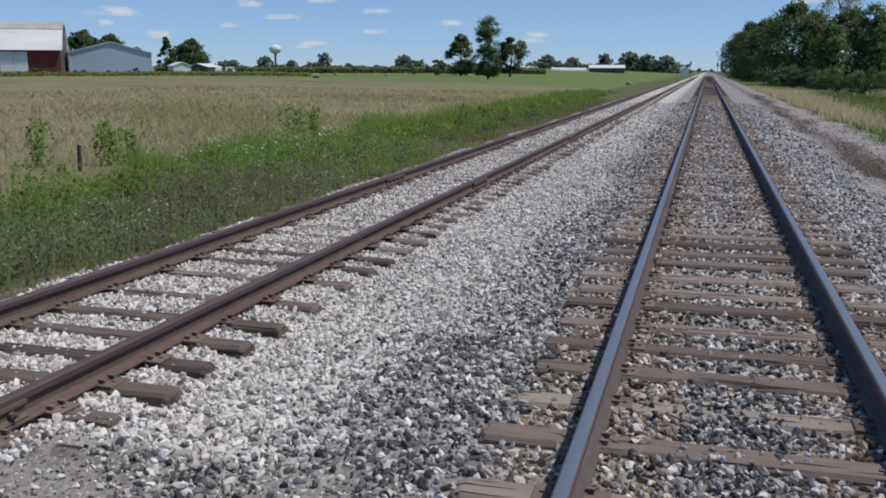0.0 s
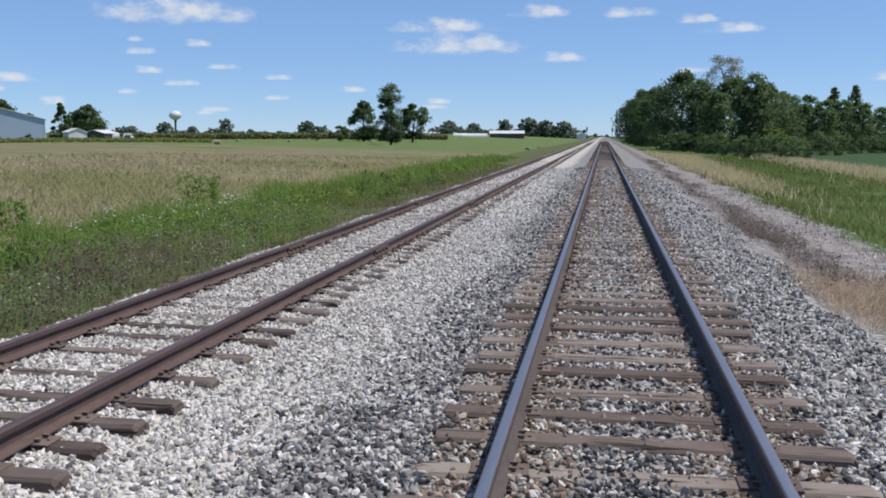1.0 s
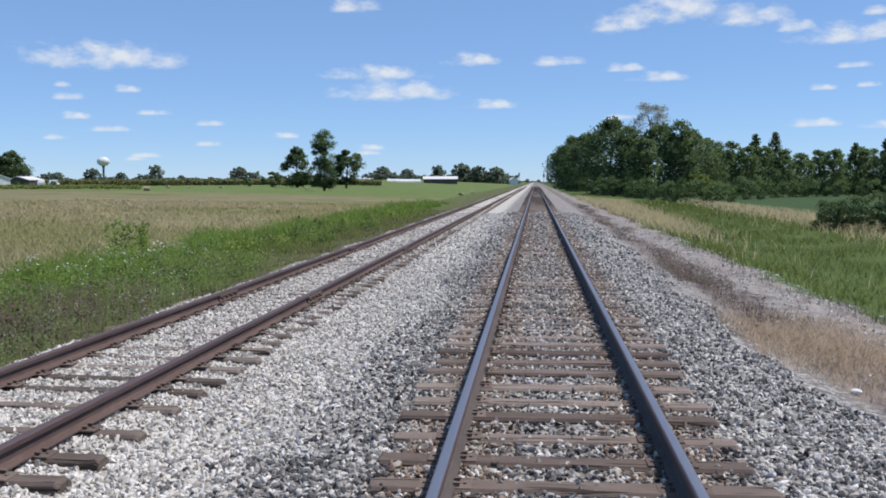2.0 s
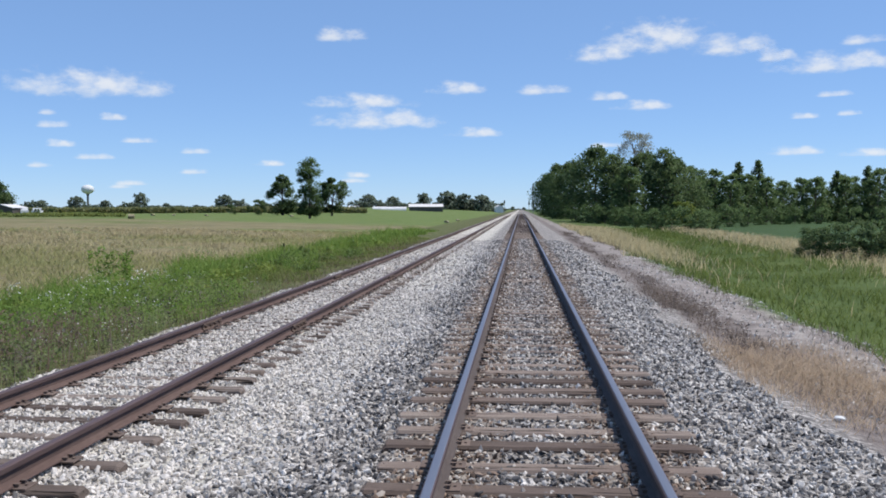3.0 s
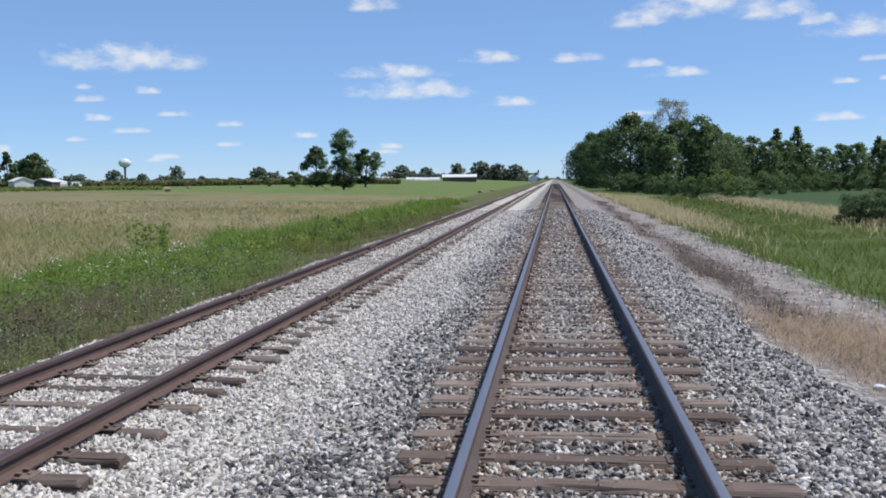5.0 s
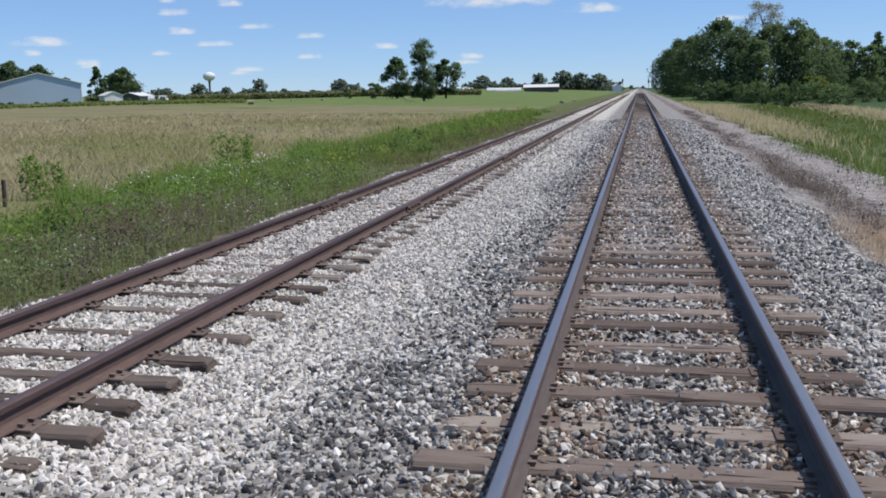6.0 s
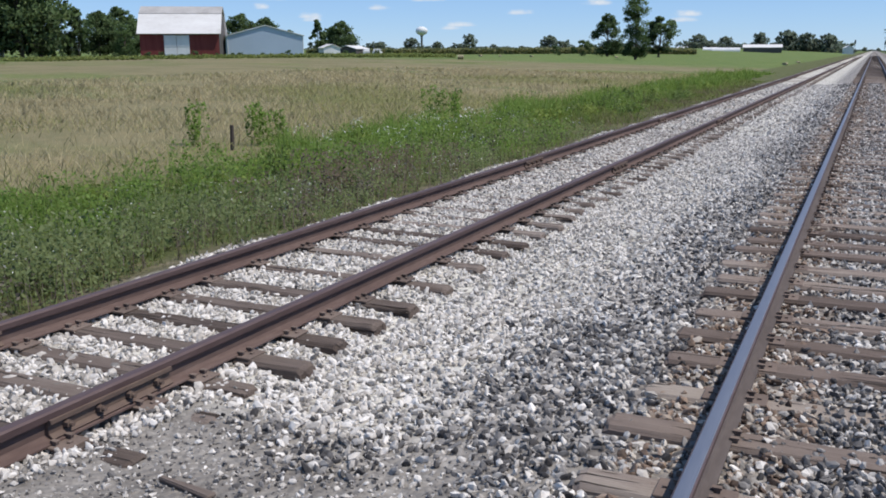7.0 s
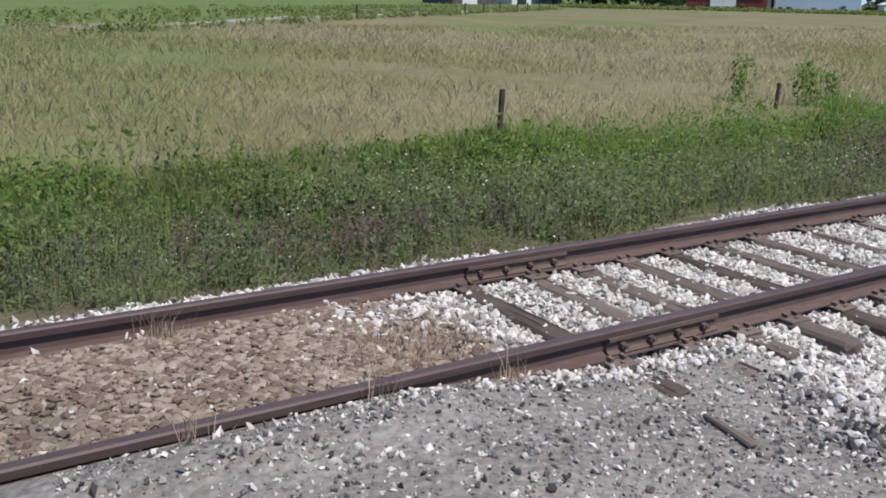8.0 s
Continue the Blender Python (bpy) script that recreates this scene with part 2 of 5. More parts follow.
    grey = ramp_of(nt, sepc.outputs[0], [(0.0, (0.10, 0.094, 0.09)), (0.55, (0.235, 0.22, 0.207)), (1.0, (0.47, 0.44, 0.41))])
    brown = ramp_of(nt, sepc.outputs[0], [(0.0, (0.10, 0.085, 0.075)), (0.55, (0.22, 0.19, 0.165)), (1.0, (0.44, 0.41, 0.37))])
    bed = blend(nt, step_of(nt, x, -2.6, -1.9), pale, grey)
    bed = blend(nt, calc(nt, "MULTIPLY", step_of(nt, x, -1.5, -1.1), step_of(nt, x, 1.7, 1.2)), bed, brown)
    grit = ramp_of(nt, calc(nt, "ADD", calc(nt, "MULTIPLY", n3, 0.5), calc(nt, "MULTIPLY", n2, 0.5)), [(0.3, (0.125, 0.113, 0.102)), (0.5, (0.22, 0.20, 0.178)), (0.7, (0.34, 0.315, 0.283))])
    bed = blend(nt, step_of(nt, calc(nt, "ADD", xyz.outputs[1], calc(nt, "MULTIPLY", wob, 2.0)), 5.2, 4.2), bed, grit)
    col = blend(nt, step_of(nt, y, 112, 134), hay, green)
    beyond = calc(nt, "ADD", calc(nt, "ADD", calc(nt, "MULTIPLY", xyz.outputs[0], -0.783), calc(nt, "MULTIPLY", xyz.outputs[1], -0.621)), calc(nt, "MULTIPLY", wide, 6.0))
    col = blend(nt, step_of(nt, beyond, 25.0, 29.0), col, green)
    col = blend(nt, step_of(nt, x, -12.4, -11.0), col, soil)
    litter_soil = ramp_of(nt, n2, [(0.3, (0.075, 0.075, 0.035)), (0.55, (0.13, 0.115, 0.07)), (0.75, (0.22, 0.185, 0.14))])
    col = blend(nt, step_of(nt, x, -6.9, -6.35), col, litter_soil)
    col = blend(nt, step_of(nt, x, -6.4, -6.0), col, bed)
    xr = calc(nt, "ADD", x, calc(nt, "MULTIPLY", calc(nt, "SUBTRACT", noise_of(nt, co, 0.24, 2), 0.5), 2.4))
    col = blend(nt, step_of(nt, x, 2.9, 3.3), col, purple)
    col = blend(nt, step_of(nt, xr, 4.0, 4.4), col, path)
    col = blend(nt, step_of(nt, xr, 5.3, 5.8), col, ditch)
    col = blend(nt, calc(nt, "MULTIPLY", step_of(nt, xw, 15, 18), step_of(nt, y, 70, 80)), col, soy)
    nt.links.new(col, p.inputs["Base Color"])
    p.inputs["Roughness"].default_value = 0.95
    p.inputs["Specular IOR Level"].default_value = 0.2
    h = calc(nt, "ADD", calc(nt, "MULTIPLY", n3, 0.3), calc(nt, "SUBTRACT", 1.0, cell.outputs["Distance"]))
    bump_of(nt, p, h, 0.8, 0.03)
    return m


GROUND = ground_mat()


# ---- builders ----
def mesh_of(name, verts, tris, material, flat=True, up=None):
    """A mesh from numpy arrays of places and of triangles; up: the normals of soft, ruffled growth, one for each vertex."""
    me = bpy.data.meshes.new(name)
    me.vertices.add(len(verts))
    me.vertices.foreach_set("co", np.asarray(verts, np.float32).ravel())
    me.loops.add(tris.size)
    me.loops.foreach_set("vertex_index", np.asarray(tris, np.int32).ravel())
    me.polygons.add(len(tris))
    me.polygons.foreach_set("loop_start", np.arange(0, tris.size, 3, dtype=np.int32))
    me.polygons.foreach_set("use_smooth", np.full(len(tris), not flat))
    me.update(calc_edges=True)
    if up is not None:
        me.normals_split_custom_set_from_vertices(up / np.linalg.norm(up, axis=1)[:, None])
    me.materials.append(material)
    return me


def part(name, bm, material, parent=None, label=""):
    me = bpy.data.meshes.new(name)
    bm.to_mesh(me)
    bm.free()
    me.materials.append(material)
    ob = new(name, me)
    ob.parent = parent
    return tagged(ob, label)


def share(name, me, parent, m):
    ob = new(name, me)
    ob.parent = parent
    ob.matrix_basis = m
    return ob


def empty(name, m=None):
    ob = new(name)
    if m is not None:
        ob.matrix_basis = m
    return ob


def box(bm, x0, x1, y0, y1, z0, z1, bevel=0.0, m=None):
    r = bmesh.ops.create_cube(bm, size=1, matrix=Matrix.Translation(((x0 + x1) / 2, (y0 + y1) / 2, (z0 + z1) / 2)) @ Matrix.Diagonal((x1 - x0, y1 - y0, z1 - z0, 1)))
    vs = r["verts"]
    if bevel:
        es = list({e for v in vs for e in v.link_edges})
        r = bmesh.ops.bevel(bm, geom=es, offset=bevel, segments=1, affect="EDGES")
        vs = r["verts"]
    if m is not None:
        bmesh.ops.transform(bm, matrix=m, verts=vs)
    return vs


def a_box(*a, **k):
    bm = bmesh.new()
    box(bm, *a, **k)
    return bm


def rod(bm, a, b, r0, r1=None, n=8):
    a, b = Vector(a), Vector(b)
    m = Matrix.Translation((a + b) / 2) @ (b - a).to_track_quat("Z", "Y").to_matrix().to_4x4()
    bmesh.ops.create_cone(bm, cap_ends=True, segments=n, radius1=r0, radius2=r0 if r1 is None else r1, depth=(b - a).length, matrix=m)


def prism(profile, y0, y1, cuts=1):
    """The closed outline (x, z) drawn out along y."""
    bm = bmesh.new()
    rings = [[bm.verts.new((x, y0 + (y1 - y0) * k / cuts, z)) for x, z in profile] for k in range(cuts + 1)]
    n = len(profile)
    for a, b in zip(rings, rings[1:]):
        for i in range(n):
            bm.faces.new((a[i], a[(i + 1) % n], b[(i + 1) % n], b[i]))
    bm.faces.new(rings[0][::-1])
    bm.faces.new(rings[-1])
    bmesh.ops.recalc_face_normals(bm, faces=bm.faces)
    return bm


# ---- lie of the land ----
def ground_z(x, y):
    x, y = np.asarray(x, float), np.asarray(y, float)
    bed = np.interp(x, [-12, -9, -7.2, -6.32, -5.92, -5.42, -3.62, -3.37, -2.7, -1.9, -1.35, -0.7, 0.7, 1.4, 2.2, 3.0, 3.6, 5.5, 7.5, 10],
                    [-0.35, -0.35, -0.32, -0.21, -0.15, -0.10, -0.11, -0.155, -0.155, -0.10, -0.055, -0.045, -0.045, -0.06, -0.14, -0.30, -0.40, -0.45, -0.90, -0.95])
    # the dirt fill of the farm crossing, level with the rail heads
    fill = np.clip((3.9 - y) / 1.4, 0, 1)
    bed = bed + fill * np.interp(x, [-6.4, -5.5, -5.2, -3.97, -3.7, -1.6, -0.9, 0.9, 1.6, 3], [0, 0.04, 0.085, 0.12, 0.175, 0.10, 0.05, 0.05, 0.03, 0])
    bed = bed + np.clip((5.3 - y) / 0.8, 0, 1) * np.interp(x, [-3.8, -3.5, -2.8, -2.0], [0, 0.07, 0.06, 0])
    far = np.interp(y, [-60, 20, 45, 95, 132, 150, 175, 250, 300, 400, 600, 4000], [0.1, 0.15, 0.25, 0.55, 1.05, 1.05, 0.75, 0.7, 0.9, 2.7, 3.0, 3.0])
    z = bed + np.clip((-12 - x) / np.interp(y, [60, 250], [45, 70]), 0, 1) * (far + 0.35)
    z = z + np.clip((x - 40) / 60, 0, 1) * 0.1
    return z + np.where((x < -6) | (x > 3), 0.05, 0.006) * np.sin(x * 1.7 + 0.4 * y) * np.sin(y * 1.3)


def stepped(*runs):
    return np.concatenate([np.arange(a, b, s) for a, b, s in runs])


gx = np.r_[-4500, -2500, -1500, stepped((-900, -300, 60), (-300, -60, 12), (-60, -14, 2), (-14, -6.4, 0.4), (-6.4, 4.0, 0.13), (4.0, 12, 0.5), (12, 60, 4), (60, 400, 40)), 500, 900, 1500, 2500, 4500]
gy = np.r_[-4500, -2000, -600, -200, stepped((-60, -4, 8), (-4, 14, 0.2), (14, 40, 0.8), (40, 120, 4), (120, 500, 20)), 500, 600, 900, 1500, 2500, 4800]
GX, GY = np.meshgrid(gx, gy)
gv = np.stack([GX.ravel(), GY.ravel(), ground_z(GX.ravel(), GY.ravel())], 1)
ii = np.arange(len(gx) * len(gy)).reshape(len(gy), len(gx))
a, b, c, d = ii[:-1, :-1].ravel(), ii[:-1, 1:].ravel(), ii[1:, 1:].ravel(), ii[1:, :-1].ravel()
ground = new("ground", mesh_of("ground", gv, np.r_[np.stack([a, b, c], 1), np.stack([a, c, d], 1)], GROUND, False))
tagged(ground, "flat farmland with gravel track bed, weeds and hay field", "ground", kind="structure")

# ---- the two tracks ----
def rail_bms(h, y0, y1):
    """Body and head of a rail, its foot at z = 0."""
    body = prism([(-0.070, 0.002), (0.070, 0.002), (0.070, 0.012), (0.022, 0.026), (0.009, 0.040), (0.008, h - 0.062), (0.016, h - 0.052), (-0.016, h - 0.052), (-0.008, h - 0.062), (-0.009, 0.040), (-0.022, 0.026), (-0.070, 0.012)], y0, y1, 40)
    head = prism([(-0.035, h - 0.046), (-0.016, h - 0.0525), (0.016, h - 0.0525), (0.035, h - 0.046), (0.037, h - 0.010), (0.030, h - 0.0045), (-0.030, h - 0.0045), (-0.037, h - 0.010)], y0, y1, 40)
    top = prism([(-0.030, h - 0.0045), (0.030, h - 0.0045), (0.027, h - 0.001), (0.013, h), (-0.013, h), (-0.027, h - 0.001)], y0, y1, 40)
    return body, head, top


def tie_mesh(name, length, width, depth, seed, material):
    rng = random.Random(seed)
    bm = bmesh.new()
    xs = [-length / 2, -length / 2 + 0.03, -0.6, 0, 0.6, length / 2 - 0.03, length / 2]
    rings = []
    for k, xx in enumerate(xs):
        worn = 0.02 if k in (0, 6) else 0.0
        w = width / 2 * rng.uniform(0.96, 1.03)
        prof = [(-w, -depth), (w, -depth), (w, -0.028 - worn), (w - 0.02 - worn, -0.004 - worn * rng.uniform(0.3, 1)), (0, rng.uniform(-0.006, 0.001) - worn * 0.5), (-w + 0.02 + worn, -0.004 - worn * rng.uniform(0.3, 1)), (-w, -0.028 - worn)]
        rings.append([bm.verts.new((xx + rng.uniform(-0.012, 0.012) * (k in (0, 6)), yy, zz)) for yy, zz in prof])
    for a, b in zip(rings, rings[1:]):
        for i in range(7):
            bm.faces.new((a[i], a[(i + 1) % 7], b[(i + 1) % 7], b[i]))
    bm.faces.new(rings[0][::-1])
    bm.faces.new(rings[-1])
    bmesh.ops.recalc_face_normals(bm, faces=bm.faces)
    me = bpy.data.meshes.new(name)
    bm.to_mesh(me)
    bm.free()
    me.materials.append(material)
    return me


def plate_mesh():
    bm = bmesh.new()
    box(bm, -0.17, 0.17, -0.09, 0.09, -0.004, 0.010, 0.003)
    for sx in (-0.085, 0.085):
        for sy in (-0.05, 0.045):
            box(bm, sx - 0.012, sx + 0.012, sy - 0.010, sy + 0.010, 0.008, 0.030)
            box(bm, sx - 0.018 - 0.006 * (sx > 0), sx + 0.018 - 0.006 * (sx < 0) + 0.006 * (sx < 0), sy - 0.014, sy + 0.014, 0.027, 0.036)
    for sx in (-0.13, 0.13):
        box(bm, sx - 0.010, sx + 0.010, -0.012, 0.012, 0.008, 0.020)
    me = bpy.data.meshes.new("tie_plate")
    bm.to_mesh(me)
    bm.free()
    me.materials.append(PLATE)
    return me


PLATE_MESH = plate_mesh()


def track(name, label, cx, rail_h, foot, ys, far_step, wood, length, body_mat, head_mat, top_mat, seed, drop):
    rng = random.Random(seed)
    tr = empty(name, pose(cx, 0, 0))
    tagged(tr, label, "railway track")
    for sx in (-0.7525, 0.7525):
        body, head, top = rail_bms(rail_h, -40, 1500)
        rail = part("rail", body, body_mat, tr)
        rail.location = (sx, 0, foot)
        part("rail_head", head, head_mat, rail)
        part("running_surface", top, top_mat, rail, "worn smooth running surface")
    kinds = [tie_mesh("tie", length, 0.215 if seed == 1 else 0.185, 0.16, seed * 10 + k, wood) for k in range(6)]
    for y in ys:
        z = rng.uniform(-0.012, 0.004) - drop(y)
        t = share("tie", rng.choice(kinds), tr, pose(rng.uniform(-0.05, 0.05), y, z, 0, rng.uniform(-0.3, 0.3), rng.uniform(-1.2, 1.2)))
        for sx in (-0.7525, 0.7525):
            share("tie_plate", PLATE_MESH, t, pose(sx - t.location.x, rng.uniform(-0.01, 0.01), foot - z - 0.006))
    v, f, n = [], [], 0
    for y in np.arange(ys[-1] + far_step, 330, far_step):
        w, dx, dz = 0.115, rng.uniform(-0.06, 0.06), rng.uniform(-0.02, 0.0) - drop(y)
        q = [(-length / 2 + dx, y - w, dz), (length / 2 + dx, y - w, dz), (length / 2 + dx, y + w, dz), (-length / 2 + dx, y + w, dz)]
        v += q + [(x, yy, z - 0.15) for x, yy, z in q]
        f += [(n, n + 1, n + 2), (n, n + 2, n + 3), (n, n + 4, n + 5), (n, n + 5, n + 1), (n + 1, n + 5, n + 6), (n + 1, n + 6, n + 2), (n + 3, n + 7, n + 4), (n + 3, n + 4, n)]
        n += 8
    far = new("tie_row", mesh_of("tie_row", np.array(v), np.array(f), wood))
    far.parent = tr
    tagged(far, kind="stuff")
    return tr


rngt = random.Random(4)
main_ys = [2.75, 3.35, 3.93, 4.52, 5.18, 5.78, 6.37, 6.93, 7.5, 8.12, 8.62, 9.21, 9.89, 10.41]
while main_ys[-1] < 75:
    main_ys.append(main_ys[-1] + rngt.uniform(0.53, 0.62))
side_ys = [2.72, 3.39, 3.88, 4.47, 4.92, 5.38, 5.88, 6.38, 6.89, 7.58, 8.41, 9.05, 9.55, 10.11, 10.66, 11.23, 11.82]
while side_ys[-1] < 75:
    side_ys.append(side_ys[-1] + rngt.uniform(0.48, 0.6))
main_track = track("main_track", "main railway track with blue-grey worn rails on weathered ties", 0, 0.178, -0.008, main_ys, 0.575, TIE_WOOD, 2.58, DUSTY_WEB, RUST_HEAD, STEEL, 1, lambda y: 0.002 if y < 12 else 0.018 if y < 40 else 0.026)
siding = track("siding_track", "rusted siding track on dark ties in white gravel", -4.6, 0.163, -0.058, side_ys, 0.54, TIE_DARK, 2.54, RUST_WEB, RUST_HEAD, RUST_HEAD, 2, lambda y: 0.062 if y < 7 else 0.078 if y < 12 else 0.086 if y < 40 else 0.1)


def joint_bar(parent, x, y, side):
    """A bolted joint bar on the side of a rail's web: ribbed plate, four bolts and nuts."""
    bm = bmesh.new()
    s = side
    prof = [(0.009, 0.034), (0.052, 0.016), (0.060, 0.026), (0.032, 0.046), (0.032, 0.088), (0.052, 0.100), (0.052, 0.121), (0.009, 0.121)]
    vs = prism([(s * px, pz) for px, pz in prof], y, y + 0.89)
    bar = part("joint_bar", vs, RUST, parent, "rusted bolted joint bar")
    bar.location = (x, 0, -0.058)
    for k in range(4):
        bm = bmesh.new()
        yy = y + 0.11 + k * 0.22
        rod(bm, (s * 0.03, yy, 0.068), (s * 0.066, yy, 0.068), 0.023, n=6)
        rod(bm, (s * 0.055, yy, 0.068), (s * 0.088, yy, 0.068), 0.012, n=8)
        part("bolt", bm, RUST, bar)
    return bar


for y0, y1 in ((3.83, 3.92), (15.0, 15.1), (25.8, 25.7)):
    joint_bar(siding, 0.7525, y0, 1)
    joint_bar(siding, -0.7525, y1, 1)


# ---- loose stones of the bed ----
ICO = bmesh.new()
bmesh.ops.create_icosphere(ICO, subdivisions=1, radius=1)
ICO_V = np.array([v.co[:] for v in ICO.verts])
ICO_F = np.array([[v.index for v in f.verts] for f in ICO.faces])
ICO.free()
OCT_V = np.array([(1, 0, 0), (-1, 0, 0), (0, 1, 0), (0, -1, 0), (0, 0, 1), (0, 0, -1)], float)
OCT_F = np.array([(0, 2, 4), (2, 1, 4), (1, 3, 4), (3, 0, 4), (2, 0, 5), (1, 2, 5), (3, 1, 5), (0, 3, 5)])


def turns(rng, n):
    q = rng.normal(size=(n, 4))
    q /= np.linalg.norm(q, axis=1)[:, None]
    w, x, y, z = q.T
    return np.stack([1 - 2 * (y * y + z * z), 2 * (x * y - z * w), 2 * (x * z + y * w), 2 * (x * y + z * w), 1 - 2 * (x * x + z * z), 2 * (y * z - x * w), 2 * (x * z - y * w), 2 * (y * z + x * w), 1 - 2 * (x * x + y * y)], 1).reshape(n, 3, 3)


def stones(name, label, x, y, r, material, rng, base=(ICO_V, ICO_F), lift=0.25):
    """Broken angular stones of radius r lying at x, y, as one mesh."""
    V, F = base
    n = len(x)
    shape = V[None] * (1 + rng.uniform(-0.28, 0.28, (n, len(V), 1)))
    shape = shape * np.stack([rng.uniform(1.0, 1.6, n), rng.uniform(0.7, 1.05, n), rng.uniform(0.38, 0.75, n)], 1)[:, None]
    shape = np.einsum("nij,nvj->nvi", turns(rng, n), shape) * r[:, None, None]
    place = np.stack([x, y, ground_z(x, y) + r * rng.uniform(lift - 0.35, lift + 0.45, n)], 1)
    v = (shape + place[:, None]).reshape(-1, 3)
    f = (F[None] + (np.arange(n) * len(V))[:, None, None]).reshape(-1, 3)
    return tagged(new(name, mesh_of(name, v, f, material)), label, "ballast", kind="stuff")


rs = np.random.default_rng(7)


def bed_points(x0, x1, y0, y1, per_m2):
    n = int((x1 - x0) * (y1 - y0) * per_m2)
    return rs.uniform(x0, x1, n), rs.uniform(y0, y1, n)


def soft_side(x, at, width):
    return 1 / (1 + np.exp(-(x - at) / width))


def scatter_bed(x, y, r, base, tag):
    """Shares the stones out between the pale, the grey and the rust-stained heap."""
    edge = 2.75 + 0.25 * np.sin(y * 0.9) + 0.15 * np.sin(y * 2.3)
    keep = (x < edge) & (x > -6.15 + 0.12 * np.sin(y * 2.1))
    # packed grit, with few loose stones, where the farm track comes across
    grit = np.clip((4.75 + 0.35 * np.sin(x * 3.1) - y) / 0.7, 0, 1) * ((x > -3.5) & (x < -1.75)) + np.clip((3.55 - y) / 0.5, 0, 1) * (x <= -3.5) * (x > -5.4)
    keep &= rs.random(len(x)) > 0.86 * grit
    # most stones lie between the ties, few on them
    for ys, xa, xb, share_on in ((np.array(main_ys), -1.33, 1.33, 0.5), (np.array(side_ys), -5.86, -3.34, 0.6)):
        on = (np.abs(y[:, None] - ys[None]).min(1) < 0.115) & (x > xa) & (x < xb)
        keep &= ~on | (rs.random(len(x)) < share_on)
    x, y, r, grit = x[keep], y[keep], r[keep], grit[keep]
    r = np.where(grit > 0.5, r * 0.7, r)
    pale = 1 - soft_side(x, -2.1 + 0.2 * (y > 8) - 0.2 * np.sin(y * 0.7) - 0.4 * (y < 7.2), 0.17)
    pale = np.clip(pale + 0.2 * (x > -2.6), 0.0, 0.98)
    pale = np.where((x > -1.3) & (x < 1.3), 0.13 + 0.22 * (y > 8), pale)
    pale = np.where((x >= 1.3), 0.47, pale)
    pale = np.where((y < 4.6) & (x > -3.5), 0.28, pale)
    u = rs.random(len(x))
    rust = (u >= pale) & (np.abs(np.abs(x) - 0.75) < 0.42) & (rs.random(len(x)) < 0.75)
    for name, label, m, mat_ in (("white_ballast", "loose white limestone ballast beside the siding", u < pale, WHITE_STONE), ("grey_ballast", "loose dark grey granite ballast of the main line", (u >= pale) & ~rust, GREY_STONE), ("rusty_ballast", "rust-stained brown ballast along the main rails", rust, RUSTY_STONE)):
        stones(name, label, x[m], y[m], r[m], mat_, rs, base)


px, py = bed_points(-6.2, 3.1, 1.6, 7.5, 860)
scatter_bed(px, py, 0.0115 + 0.019 * rs.random(len(px)) ** 1.4, (ICO_V, ICO_F), "near")
px, py = bed_points(-6.2, 3.1, -5.0, 1.6, 120)
scatter_bed(px, py, rs.uniform(0.02, 0.04, len(px)), (OCT_V, OCT_F), "behind")
px, py = bed_points(-6.2, 3.1, 7.5, 24, 460)
scatter_bed(px, py, rs.uniform(0.016, 0.032, len(px)), (OCT_V, OCT_F), "mid")
px, py = bed_points(-6.2, 3.1, 24, 60, 70)
scatter_bed(px, py, rs.uniform(0.025, 0.05, len(px)), (OCT_V, OCT_F), "far")
# a low heap that hides the middle of a few main-line ties
n = 520
px, py = rs.normal(-0.05, 0.24, n), rs.normal(5.1, 0.7, n)
hx = stones("grey_ballast", "small heap of grey ballast covering the tie middles", px, py, rs.uniform(0.012, 0.024, n), GREY_STONE, rs, lift=1.5)
# a denser cover of small white stones beside and inside the siding
px, py = bed_points(-6.1, -2.4, 3.3, 15, 230)
k = rs.random(len(px)) < np.clip((-2.2 - px) / 0.6, 0.1, 1) * np.clip((py - 3.3 - 1.3 * (px > -3.5)) / 0.6, 0, 1)
k &= (np.abs(py[:, None] - np.array(side_ys)[None]).min(1) > 0.12) | (px < -5.8) | (px > -3.4)
px, py = px[k], py[k]
stones("white_ballast", "small white limestone chips filling the siding bed", px, py, rs.uniform(0.014, 0.028, len(px)), WHITE_STONE, rs, (OCT_V, OCT_F), 0.45)
px = rs.normal(-5.86, 0.15, 4200)
py = rs.uniform(0.6, 26, 4200)
stones("white_ballast", "white limestone shoulder along the outer siding rail", px, py, rs.uniform(0.016, 0.033, 4200), WHITE_STONE, rs, (OCT_V, OCT_F), 0.5)
px, py = bed_points(3.6, 6.2, 9, 45, 26)
stones("path_gravel", "pale gravel scattered along the service path", px, py, rs.uniform(0.014, 0.035, len(px)), WHITE_STONE, rs, (OCT_V, OCT_F))


